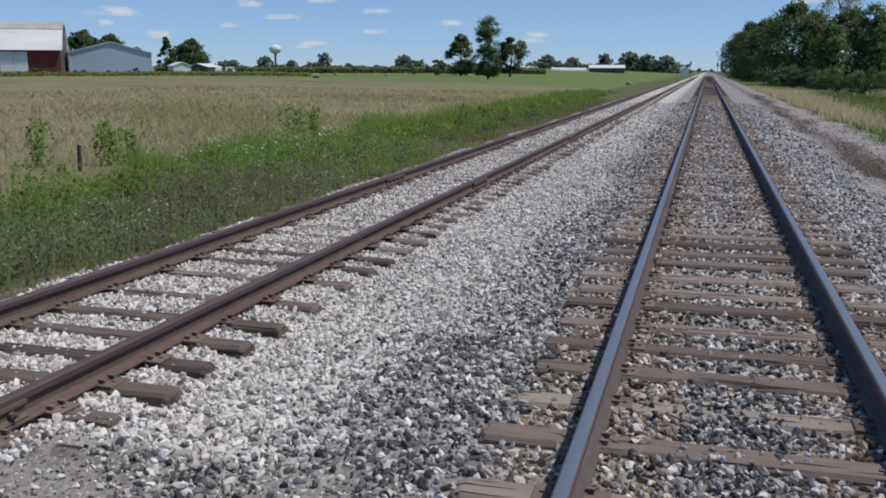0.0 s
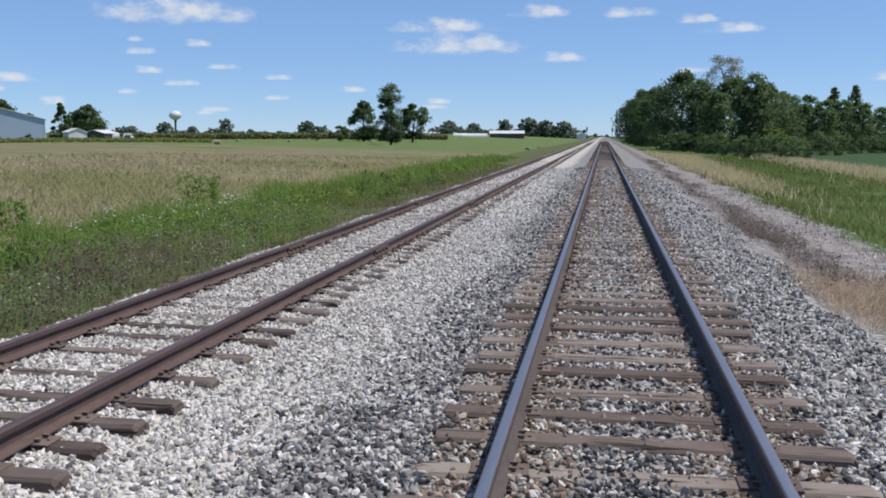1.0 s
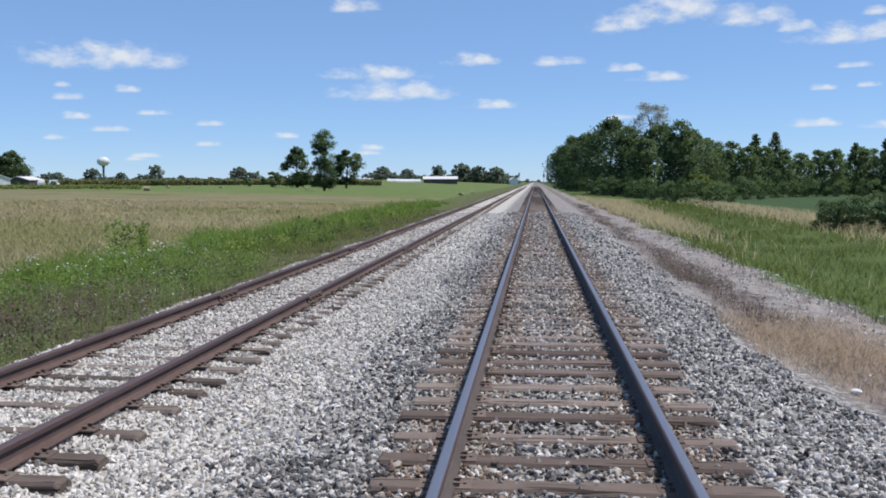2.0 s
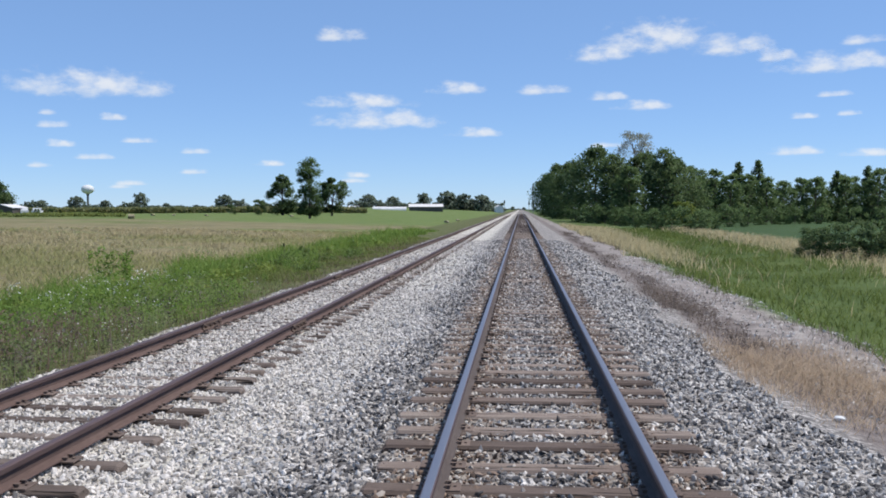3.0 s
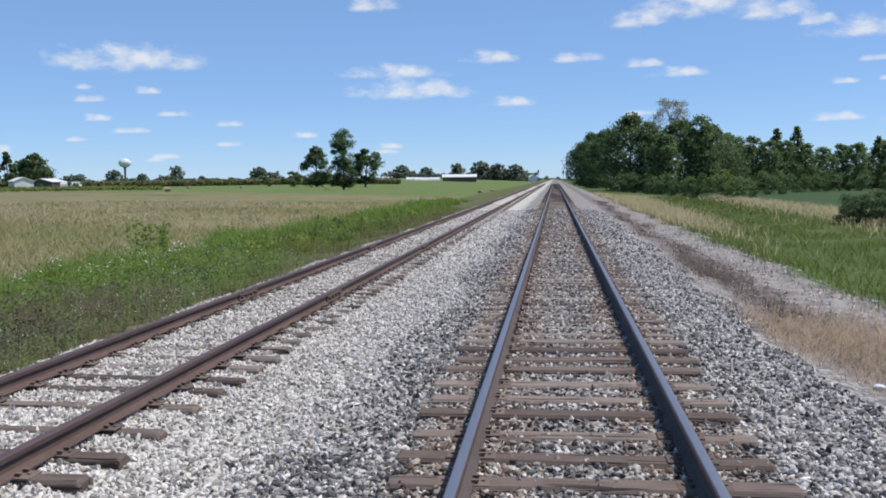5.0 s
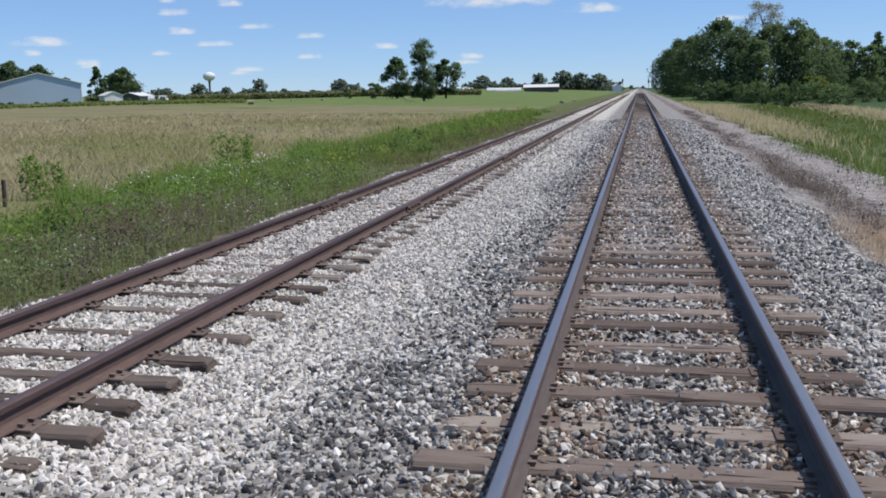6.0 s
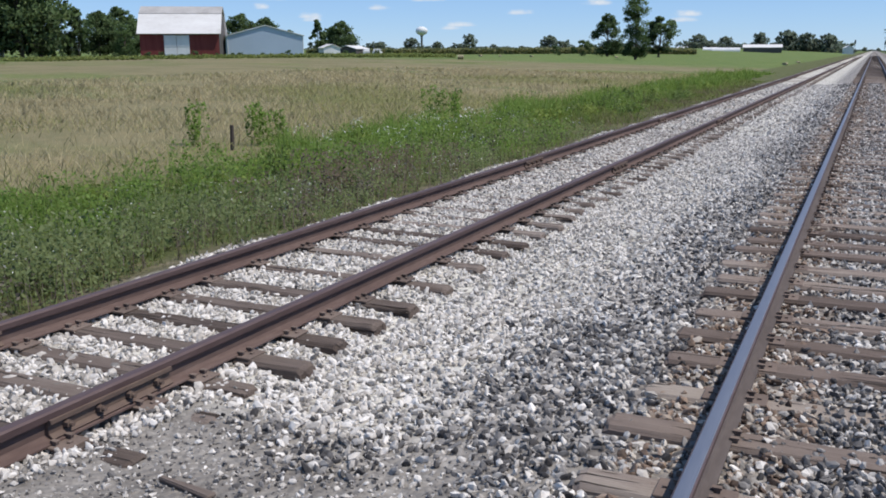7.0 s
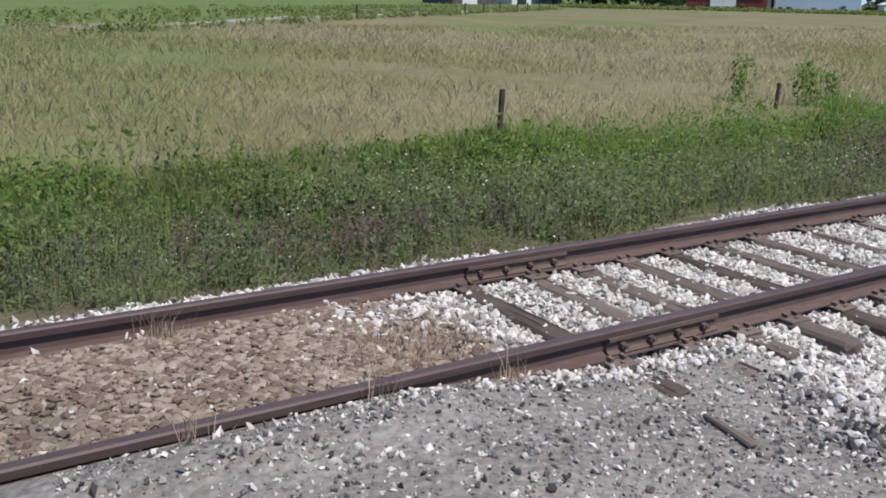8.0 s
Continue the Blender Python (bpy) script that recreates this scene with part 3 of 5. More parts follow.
# fine grit where the farm track crosses
px, py = rs.uniform(-3.75, -1.4, 11000), rs.uniform(0.9, 5.0, 11000)
k = rs.random(11000) < np.clip((4.9 - py) / 0.6, 0, 1)
px, py = px[k], py[k]
g = rs.random(len(px)) < 0.28
stones("fine_grit", "fine pale grit on the packed farm crossing", px[g], py[g], 0.004 + 0.015 * rs.random(g.sum()) ** 2, WHITE_STONE, rs, (OCT_V, OCT_F), 0.1)
stones("fine_grit", "fine dark grit on the packed farm crossing", px[~g], py[~g], 0.004 + 0.013 * rs.random((~g).sum()) ** 2, GREY_STONE, rs, (OCT_V, OCT_F), 0.1)
px, py = rs.uniform(-5.22, -3.97, 2600), rs.uniform(0.3, 3.3, 2600)
stones("fine_grit", "brown crumbs of dirt and grit in the siding", px, py, 0.005 + 0.016 * rs.random(2600) ** 2, RUSTY_STONE, rs, (OCT_V, OCT_F), 0.6)
px, py = rs.normal(-4.9, 0.2, 230), rs.normal(3.1, 0.3, 230)
stones("white_ballast", "white stones spilled onto the dirt fill", px, py, rs.uniform(0.014, 0.03, 230), WHITE_STONE, rs, lift=0.6)


# ---- clods of the dirt fill in the siding ----
def clods():
    """Cracked plates of dried mud with dark gaps, crumbling to smooth grey silt at one end."""
    n = 7500
    x, y = rs.uniform(-5.2, -3.99, n), rs.uniform(0.0, 3.5, n)
    keep = rs.random(n) < np.clip((3.5 - y) / 0.7, 0, 1) * np.clip(0.25 + (y - 0.8 - 0.5 * np.sin(x * 4)) / 1.0, 0.2, 1)
    x, y = x[keep], y[keep]
    n = len(x)
    r = 0.010 + 0.026 * rs.random(n) ** 1.6
    V = ICO_V[None] * (1 + rs.uniform(-0.32, 0.32, (n, 12, 1))) * np.stack([r * 1.25, r * 0.9, r * rs.uniform(0.4, 0.7, n)], 1)[:, None]
    tip = rs.uniform(-0.35, 0.35, (n, 1))
    ang = rs.uniform(0, 6.28, n)
    c, s = np.cos(ang)[:, None], np.sin(ang)[:, None]
    W = np.stack([V[..., 0] * c - V[..., 1] * s, V[..., 0] * s + V[..., 1] * c, V[..., 2] + V[..., 0] * tip], 2) + np.stack([x, y, ground_z(x, y) + 0.014], 1)[:, None]
    f = (ICO_F[None] + (np.arange(n) * 12)[:, None, None]).reshape(-1, 3)
    tagged(new("dirt_clods", mesh_of("dirt_clods", W.reshape(-1, 3), f, CLOD)), "cracked brown dirt clods between the siding rails", "dirt", kind="stuff")


clods()
dx, dy = np.meshgrid(np.linspace(-5.25, -3.94, 28), np.linspace(-6, 3.5, 90))
dz = ground_z(dx, dy) + 0.006 + 0.010 * np.sin(dx * 23 + dy * 7) * np.sin(dy * 19) - 0.08 * np.clip((dy - 2.6) / 0.9 + 0.3 * np.sin(dx * 5), 0, 1)
ii = np.arange(dx.size).reshape(dx.shape)
a, b, c, d = ii[:-1, :-1].ravel(), ii[:-1, 1:].ravel(), ii[1:, 1:].ravel(), ii[1:, :-1].ravel()
tagged(new("dirt_fill", mesh_of("dirt_fill", np.stack([dx.ravel(), dy.ravel(), dz.ravel()], 1), np.r_[np.stack([a, b, c], 1), np.stack([a, c, d], 1)], DIRT)), "brown dried dirt filling the siding at the crossing", "dirt", kind="structure")


# ---- grass and weeds ----
def blades(name, label, x, y, h, w, lean, material, category="grass"):
    """Bent tapering blades, rooted at x, y, as one mesh."""
    n = len(x)
    ang, bend = rs.uniform(0, 6.28, n), rs.uniform(0, 6.28, n)
    wx, wy = np.cos(ang) * w / 2, np.sin(ang) * w / 2
    lx, ly = np.cos(bend) * h * lean * rs.random(n), np.sin(bend) * h * lean * rs.random(n)
    z = ground_z(x, y) - 0.02
    P = np.stack([np.stack([x - wx, y - wy, z], 1), np.stack([x + wx, y + wy, z], 1), np.stack([x - wx * 0.8 + lx * 0.35, y - wy * 0.8 + ly * 0.35, z + h * 0.55], 1), np.stack([x + wx * 0.8 + lx * 0.35, y + wy * 0.8 + ly * 0.35, z + h * 0.55], 1), np.stack([x + lx, y + ly, z + h], 1)], 1)
    f = (np.array([(0, 1, 3), (0, 3, 2), (2, 3, 4)])[None] + (np.arange(n) * 5)[:, None, None]).reshape(-1, 3)
    up = np.repeat(np.stack([rs.normal(0, 0.32, n), rs.normal(0, 0.32, n), np.ones(n)], 1), 5, 0)
    return tagged(new(name, mesh_of(name, P.reshape(-1, 3), f, material, False, up)), label, category, kind="stuff")


def spots(n, x0, x1, y0, y1, near=1.0):
    """Places that thin out with distance."""
    return rs.uniform(x0, x1, n), y0 + (y1 - y0) * rs.random(n) ** (1 + near)


def lumps(x, y):
    """Slow rise and fall of the growth, 0 to about 1."""
    v = np.sin(x * 1.3 + 0.8 * np.sin(y * 0.6)) + np.sin(y * 0.85 + 1.4 * np.sin(x * 0.7)) + 0.6 * np.sin(y * 2.1 + x * 1.9)
    return np.clip(0.5 + 0.3 * v, 0, 1.1)


def clumped(x, y, scale, level):
    v = np.sin(x * scale + 1.3 * np.sin(y * scale * 0.7)) + np.sin(y * scale * 1.1 + 1.7 * np.sin(x * scale * 0.6 + 2)) + rs.normal(0, 0.5, len(x))
    return v > level


# the green strip beside the siding: low grass, then taller growth toward the fence
x, y = spots(80000, -11.8, -6.2, -3, 70, 0.7)
k = clumped(x, y, 1.1, -1.3) & (x < -6.35 - 0.3 * rs.random(len(x)))
x, y = x[k], y[k]
far = 1 + y / 28
blades("grass_strip", "mixed green grass along the siding embankment", x, y, rs.uniform(0.10, 0.32, len(x)) * np.interp(x, [-11, -9, -7.4, -6.2], [1.25, 0.95, 0.6, 0.22]) * (0.45 + 0.8 * lumps(x, y)), 0.009 * far, 1.5, GRASS)
x, y = spots(60000, -12.6, -8.6, -3, 95, 0.6)
k = clumped(x, y, 0.8, -0.1) & (x > -12.2 + 0.9 * np.sin(y * 0.5) + 0.5 * np.sin(y * 1.3))
x, y = x[k], y[k]
blades("weed_growth", "fresh tall green weeds by the field fence", x, y, rs.uniform(0.22, 0.62, len(x)) * (0.2 + 1.25 * lumps(x + 3, y)) * np.where((x < -10.4) & (y < 13), 0.5, 1.0), 0.011 * (1 + y / 28), 0.9, GRASS_BRIGHT, "weeds")
x, y = spots(10000, -9.2, -6.1, -3, 60, 0.7)
k = clumped(x, y, 0.75, 0.1)
x, y = x[k], y[k]
blades("seedy_weeds", "brown seedy weeds at the edge of the gravel", x, y, rs.uniform(0.08, 0.34, len(x)) * (0.4 + 0.9 * lumps(x, y)), 0.006 * (1 + y / 25), 1.3, WEED_BROWN, "weeds")
# the hay field
x, y = spots(130000, -46, -11.6, -3, 85, 0.5)
k = clumped(x, y, 0.35, -1.1) & (rs.random(len(x)) < np.clip(1.15 - (-12 - x) / 45, 0.2, 1))
x, y = x[k], y[k]
dist = np.hypot(x, y)
h = rs.uniform(0.12, 0.34, len(x)) * np.clip((-11.2 - x) / 1.5, 0.5, 1)
g = clumped(x, y, 0.22, 0.5) | (x > -14 + rs.normal(0, 0.8, len(x))) | (y < 3 - 0.42 * (x + 12) * 0.9 + 4 * np.sin(x * 0.33) + rs.normal(0, 2.5, len(x)) - 4)
blades("hay_grass", "ripe tan hay grass of the open field", x[~g], y[~g], h[~g], 0.006 * (1 + dist[~g] / 11), 1.9, HAY)
blades("hay_grass", "greener patches of hay grass in the field", x[g], y[g], h[g], 0.006 * (1 + dist[g] / 11), 1.9, HAY_GREEN)
# the right-of-way beyond the main line
x, y = spots(64000, 5.0, 22, 8, 130, 0.6)
k = clumped(x, y, 0.9, -1.2) & (x > 5.45 + 0.4 * np.sin(y * 0.35) + 0.25 * np.sin(y * 0.9))
x, y = x[k], y[k]
g = (x > 14.5 + 0.05 * y + rs.normal(0, 1.5, len(x))) | ((y > 48 + rs.normal(0, 8, len(x))) & (x < 7.5 + 0.03 * y + rs.normal(0, 0.8, len(x)))) | (rs.random(len(x)) < 0.004)
dist = np.hypot(x, y)
blades("ditch_grass", "lush green grass in the trackside ditch", x[~g], y[~g], rs.uniform(0.12, 0.36, (~g).sum()) * (0.5 + 0.8 * lumps(x[~g], y[~g])), 0.009 * (1 + dist[~g] / 20), 1.5, DITCH)
blades("ditch_grass", "tall tan grass beyond the trackside ditch", x[g], y[g], rs.uniform(0.3, 0.7, g.sum()), 0.009 * (1 + dist[g] / 20), 1.2, HAY)
n = 13000
u, v = rs.normal(0, 0.42, n), rs.normal(0, 0.42, n)
x, y = 3.75 + u * 1.6 + v * 0.25, 13.6 + v * 3.4 - u * 0.6
k = (x > 2.55 + 0.08 * (y - 12) ** 2 * (y < 12))
blades("dry_grass", "bleached dry grass patch on the ballast shoulder", x[k], y[k], rs.uniform(0.05, 0.17, k.sum()), 0.008, 1.6, DRY)
x, y = 3.5 + rs.normal(0, 0.24, 5500), 16 + 77 * rs.random(5500) ** 1.5
x = x + (y - 16) * 0.008 + 0.3 * np.sin(y * 0.45) + 1.7 * (rs.random(5500) < 0.2)
blades("brown_weeds", "withered brown weeds along the ballast toe", x, y, rs.uniform(0.05, 0.24, 5500) * (0.4 + 0.8 * lumps(x, y)), 0.008 * (1 + y / 25), 1.0, WEED_PURPLE, "weeds")
x, y = rs.normal(-4.4, 0.2, 500), rs.normal(2.95, 0.24, 500)
blades("dry_tuft", "dry straw tuft growing between the siding rails", x, y, rs.uniform(0.05, 0.17, 500), 0.006, 0.9, DRY)
for tx, ty, tn in ((-5.15, 1.75, 70), (-3.74, 2.35, 26), (-3.7, 1.45, 22), (-3.7, 0.55, 22), (-3.74, 3.1, 30)):
    x, y = rs.normal(tx, 0.05, tn), rs.normal(ty, 0.06, tn)
    blades("dry_tuft", "small dry straw tuft beside a siding rail", x, y, rs.uniform(0.08, 0.24, tn), 0.004, 0.7, DRY)


def leaf_quads(c, size, rng):
    """Small leaves, two triangles each, with their middles at c."""
    n = len(c)
    R = turns(rng, n)
    s = size * rng.uniform(0.6, 1.3, n)
    a, b = R[:, :, 0] * s[:, None], R[:, :, 1] * (s * 0.55 * np.sign(R[:, 2, 2]))[:, None]
    P = np.stack([c - a, c - b + a * 0.1, c + a, c + b + a * 0.1], 1).reshape(-1, 3)
    f = (np.array([(0, 1, 2), (0, 2, 3)])[None] + (np.arange(n) * 4)[:, None, None]).reshape(-1, 3)
    return P, f


def weeds(name, label, x, y, h, leaves, leaf, material, flowers=0.0, spread=0.16, petal=0.0075):
    """Upright branching weeds: thin stems with leaves up them, some with heads of white flowers."""
    n = len(x)
    z = ground_z(x, y)
    sx, sy = rs.normal(0, 0.10, n) * h, rs.normal(0, 0.10, n) * h
    w = 0.006 + 0.004 * h
    S = np.stack([np.stack([x - w, y, z], 1), np.stack([x + w, y, z], 1), np.stack([x + sx, y + sy, z + h], 1), np.stack([x, y - w, z], 1), np.stack([x, y + w, z], 1)], 1).reshape(-1, 3)
    SF = (np.array([(0, 1, 2), (3, 4, 2)])[None] + (np.arange(n) * 5)[:, None, None]).reshape(-1, 3)
    t = rs.random((n, leaves)) ** 0.8
    r = spread * h[:, None] * (0.35 + 0.65 * np.sin(t * 2.6))
    an = rs.uniform(0, 6.28, (n, leaves))
    c = np.stack([x[:, None] + sx[:, None] * t + np.cos(an) * r, y[:, None] + sy[:, None] * t + np.sin(an) * r, z[:, None] + h[:, None] * (0.03 + 0.97 * t)], 2).reshape(-1, 3)
    P, F = leaf_quads(c, leaf * np.repeat(0.6 + 0.7 * h, leaves), rs)
    up = np.stack([rs.normal(0, 0.5, len(S) + len(P)), rs.normal(0, 0.5, len(S) + len(P)), np.ones(len(S) + len(P))], 1)
    ob = new(name, mesh_of(name, np.r_[S, P], np.r_[SF, F + len(S)], material, False, up))
    tagged(ob, label, "weeds", kind="stuff")
    if flowers:
        m = rs.random(n) < flowers
        q = np.repeat(np.stack([x + sx, y + sy, z + h], 1)[m], 8, 0) + rs.normal(0, 1, (8 * m.sum(), 3)) * (0.09, 0.09, 0.04)
        P, F = leaf_quads(q, petal * (1 + q[:, 1].clip(0) / 22), rs)
        tagged(new("flower_heads", mesh_of("flower_heads", P, F, PETAL)), "tiny white flower heads on the weeds", "flowers", kind="stuff")
    return ob


x, y = spots(700, -8.8, -6.15, -2, 24, 0.5)
weeds("knapweed", "low grey-green knapweed with pale heads beside the siding", x, y, rs.uniform(0.28, 0.58, len(x)) * (0.55 + 0.65 * lumps(x, y)), 28, 0.026, WEED, 0.05, 0.3)
x, y = spots(1500, -8.5, -6.1, -2, 16, 0.3)
k = clumped(x, y, 0.9, 0.4)
x, y = x[k], y[k]
weeds("knapweed", "dry grey-brown knapweed dotted with tiny white flowers", x, y, rs.uniform(0.2, 0.55, len(x)) * (0.3 + 1.0 * lumps(x * 1.7, y * 1.6)) * np.clip((-5.7 - x) / 0.9, 0.35, 1), 36, 0.019, WEED, 0.03, 0.42)
x, y = spots(1300, -11.9, -7.6, -2, 70, 0.6)
k = clumped(x, y, 0.9, 0.2)
x, y = x[k], y[k]
weeds("leafy_weeds", "dense leafy green weeds on the embankment", x, y, rs.uniform(0.28, 0.62, len(x)) * (0.35 + 1.0 * lumps(x * 1.3 + 3, y * 1.2)) * np.where((x < -10.6) & (y < 14), 0.6, 1.0), 60, 0.036, GRASS_BRIGHT, 0.05, 0.3)
for n_, cx, cy, sx_, sy_, hh, mat_, fl in ((70, -7.6, 13.5, 0.5, 1.6, 0.55, WEED_BROWN, 0.1), (60, -7.2, 6.3, 0.45, 0.8, 0.5, WEED, 0.3), (70, -9.0, 9.5, 0.5, 1.2, 0.42, GRASS_BRIGHT, 0.0), (60, -7.3, 9.3, 0.4, 0.9, 0.45, WEED, 0.15), (80, -8.8, 15.5, 0.6, 2.0, 0.5, GRASS_BRIGHT, 0.05), (60, -8.6, 4.6, 0.6, 0.7, 0.42, WEED, 0.2), (60, -7.4, 3.6, 0.5, 0.6, 0.3, WEED_BROWN, 0.1), (70, -10.0, 12.0, 0.5, 1.5, 0.5, GRASS_BRIGHT, 0.0), (80, -9.6, 21.0, 0.7, 2.5, 0.6, GRASS_BRIGHT, 0.05), (60, -7.2, 19.5, 0.4, 2.0, 0.45, GRASS_BRIGHT, 0.15)):
    x, y = rs.normal(cx, sx_, n_), rs.normal(cy, sy_, n_)
    weeds("weed_clump", "rounded clump of leafy trackside weeds", x, y, hh * rs.uniform(0.7, 1.4, n_), 44, 0.027, mat_, fl, 0.36)
x, y = rs.normal(-9.9, 0.7, 46), rs.normal(20.0, 3.0, 46)
weeds("wild_carrot", "flowering white wild carrot among green weeds", x, y, rs.uniform(0.45, 0.75, 46), 18, 0.03, GRASS_BRIGHT, 1.0, petal=0.011)
x, y = rs.normal(3.45, 0.25, 160), rs.normal(22, 3.0, 160)
weeds("dead_weeds", "dead dark brown weeds on the ballast toe", x, y, rs.uniform(0.15, 0.4, 160), 22, 0.03, WEED_PURPLE, 0, 0.3)
LEAF_DEEP = leaves_mat("deep green weed leaves", (0.07, 0.11, 0.03), (0.125, 0.185, 0.055), (0.20, 0.265, 0.095), 0.45)
LEAF_LIME = leaves_mat("yellow-green weed leaves", (0.13, 0.19, 0.035), (0.21, 0.285, 0.06), (0.31, 0.37, 0.11), 0.45)
LEAF_DUSK = leaves_mat("grey-purple seed heads", (0.075, 0.068, 0.055), (0.14, 0.125, 0.10), (0.235, 0.215, 0.175), 0.35)


def thicket(name, label, spots_, leaf_n, leaf, material, flecks=0.0):
    """Domed masses of small leaves, shaded on their lower and far sides; spots_: (x, y, radius, height) for each."""
    C, U = [], []
    for bx, by, br, bh in spots_:
        n = int(leaf_n * br * (0.5 + bh))
        q = rs.normal(size=(n, 3))
        q /= np.linalg.norm(q, axis=1)[:, None]
        q[:, 2] = np.abs(q[:, 2])
        d = rs.random((n, 1)) ** 0.5
        ruff = 1 + 0.3 * np.sin(q[:, :1] * 7 + bx * 9) * np.sin(q[:, 1:2] * 6 + by * 5)
        p = q * d * ruff * np.array([br, br, bh]) + np.array([bx, by, 0])
        p[:, 2] += ground_z(p[:, 0], p[:, 1]) + 0.01
        C.append(p)
        U.append(q * np.array([1, 1, 1.1]) + rs.normal(0, 0.45, (n, 3)) + np.array([0, 0, 0.25]))
    C, U = np.concatenate(C), np.concatenate(U)
    P, F = leaf_quads(C, leaf * (1 + C[:, 1].clip(0) / 45), rs)
    ob = tagged(new(name, mesh_of(name, P, F, material, False, np.repeat(U, 4, 0))), label, "weeds", kind="stuff")
    if flecks:
        m = rs.random(len(C)) < flecks
        P, F = leaf_quads(C[m] + np.array([0.02, 0, 0.03]), 0.011 * (1 + C[m][:, 1].clip(0) / 40), rs)
        tagged(new("flower_heads", mesh_of("flower_heads", P, F, PETAL)), "tiny white flowers scattered over the weeds", "flowers", kind="stuff")
    return ob


def mass(n, x0, x1, y0, y1, r, h, thin=0.7):
    x, y = spots(n, x0, x1, y0, y1, thin)
    return [(a, b, rs.uniform(*r), rs.uniform(*h)) for a, b in zip(x, y)]


thicket("weed_thicket", "dark bushy green weeds on the embankment", mass(80, -10.4, -7.8, -2, 48, (0.25, 0.65), (0.25, 0.6)), 560, 0.030, LEAF_DEEP)
thicket("weed_thicket", "bright yellow-green goldenrod clumps in the strip", mass(64, -11.6, -8.6, -1, 55, (0.25, 0.6), (0.25, 0.55)), 520, 0.032, LEAF_LIME)
thicket("knapweed_thicket", "grey-green knapweed dotted with white flowers by the siding", mass(50, -8.8, -6.7, -1.5, 13, (0.18, 0.5), (0.2, 0.6), 0.3), 620, 0.020, WEED, 0.012)
thicket("seed_thicket", "grey-brown seeding weeds beside the siding", mass(90, -8.4, -6.55, -1.5, 24, (0.15, 0.42), (0.18, 0.52), 0.4), 560, 0.019, LEAF_DUSK, 0.01)
# dark upright stems standing at the edge of the gravel
x, y = spots(420, -7.6, -6.35, -1.5, 16, 0.3)
weeds("dark_stalks", "dark brown upright weed stalks at the gravel edge", x, y, rs.uniform(0.22, 0.5, 420), 16, 0.013, WEED_PURPLE, 0.1, 0.12)
for tx, ty, th in ((-13.5, 18.9, 1.1), (-13.15, 19.2, 0.95), (-14.7, 18.3, 1.1), (-12.2, 26.5, 1.25), (-11.9, 27.2, 1.05), (-11.7, 3.9, 0.85)):
    x, y = rs.normal(tx, 0.12, 4), rs.normal(ty, 0.12, 4)
    weeds("tall_weed", "single tall leafy green weed above the grass", x, y, th * rs.uniform(0.6, 1.05, 4), 90 if th > 0.9 else 22, 0.04, GRASS_BRIGHT if th > 0.9 else WEED, 0, 0.12)

# ---- trees and shrubs ----
def tree(name, label, seed, height, crown, base, width, leaf_n, leaf, foliage, clumps=34, trunk=0.25, lean=0.0, gap=0.0, category="tree"):
    """crown: outline as (share of height, radius share) pairs from below upward; base: where the crown begins."""
    rng = np.random.default_rng(seed)
    top = empty(name)
    tagged(top, label, category)
    bm = bmesh.new()
    pts = [Vector((lean * height * t * t + rng.normal(0, 0.012) * height * (t > 0), rng.normal(0, 0.012) * height * (t > 0), height * 0.85 * t)) for t in np.linspace(0, 1, 6)]
    for i in range(5):
        rod(bm, pts[i], pts[i + 1], trunk * (1 - i / 5.5), trunk * (1 - (i + 1) / 5.5), 7)
    cs = []
    hs, rads = zip(*crown)
    while len(cs) < clumps:
        t = rng.uniform(base, 1.0)
        r = np.interp(t, hs, rads) * width / 2
        an, q = rng.uniform(0, 6.28), rng.random() ** 0.45
        p = np.array([math.cos(an) * r * q + lean * height * t * t, math.sin(an) * r * q, t * height * 0.97])
        cs.append((p, r))
        if len(cs) % max(2, clumps // 24) == 0:
            s = pts[min(4, max(1, int(t * 4.2)))]
            rod(bm, s, Vector(p) * 0.92 + Vector(s) * 0.08, trunk * 0.26, trunk * 0.06, 5)
    part("trunk", bm, BARK, top)
    c = []
    per = leaf_n // clumps
    for p, r in cs:
        s = max(0.07 * height, min(0.17 * height, r * 0.36)) * rng.uniform(0.7, 1.2) * (1 - gap)
        q = rng.normal(size=(per, 3))
        q /= np.linalg.norm(q, axis=1)[:, None]
        c.append(p + q * s * (rng.random((per, 1)) ** 0.6) * np.array([1.15, 1.15, 0.8]))
    c = np.concatenate(c)
    c[:, 2] = np.maximum(c[:, 2], 0.02 * height)
    P, F = leaf_quads(c, leaf, rng)
    mid = np.array([lean * height * 0.4, 0, height * (0.35 + 0.4 * base)])
    up = np.repeat((c - mid) / np.array([width, width, height]) * 2 + np.array([0, 0, 0.35]) + rng.normal(0, 0.45, c.shape), 4, 0)
    cr = new("crown", mesh_of("crown", P, F, foliage, False, up))
    cr.parent = top
    return top


ROUND = [(0, 0.6), (0.12, 0.9), (0.35, 1.0), (0.6, 0.95), (0.85, 0.6), (1, 0.15)]
TALL = [(0, 0.4), (0.1, 0.7), (0.35, 1.0), (0.6, 0.75), (0.8, 0.7), (1, 0.2)]
FLAT = [(0, 0.2), (0.3, 0.4), (0.5, 1.0), (0.8, 0.9), (1, 0.3)]
CONE = [(0, 0.8), (0.2, 1.0), (0.6, 0.6), (1, 0.05)]
used = set()


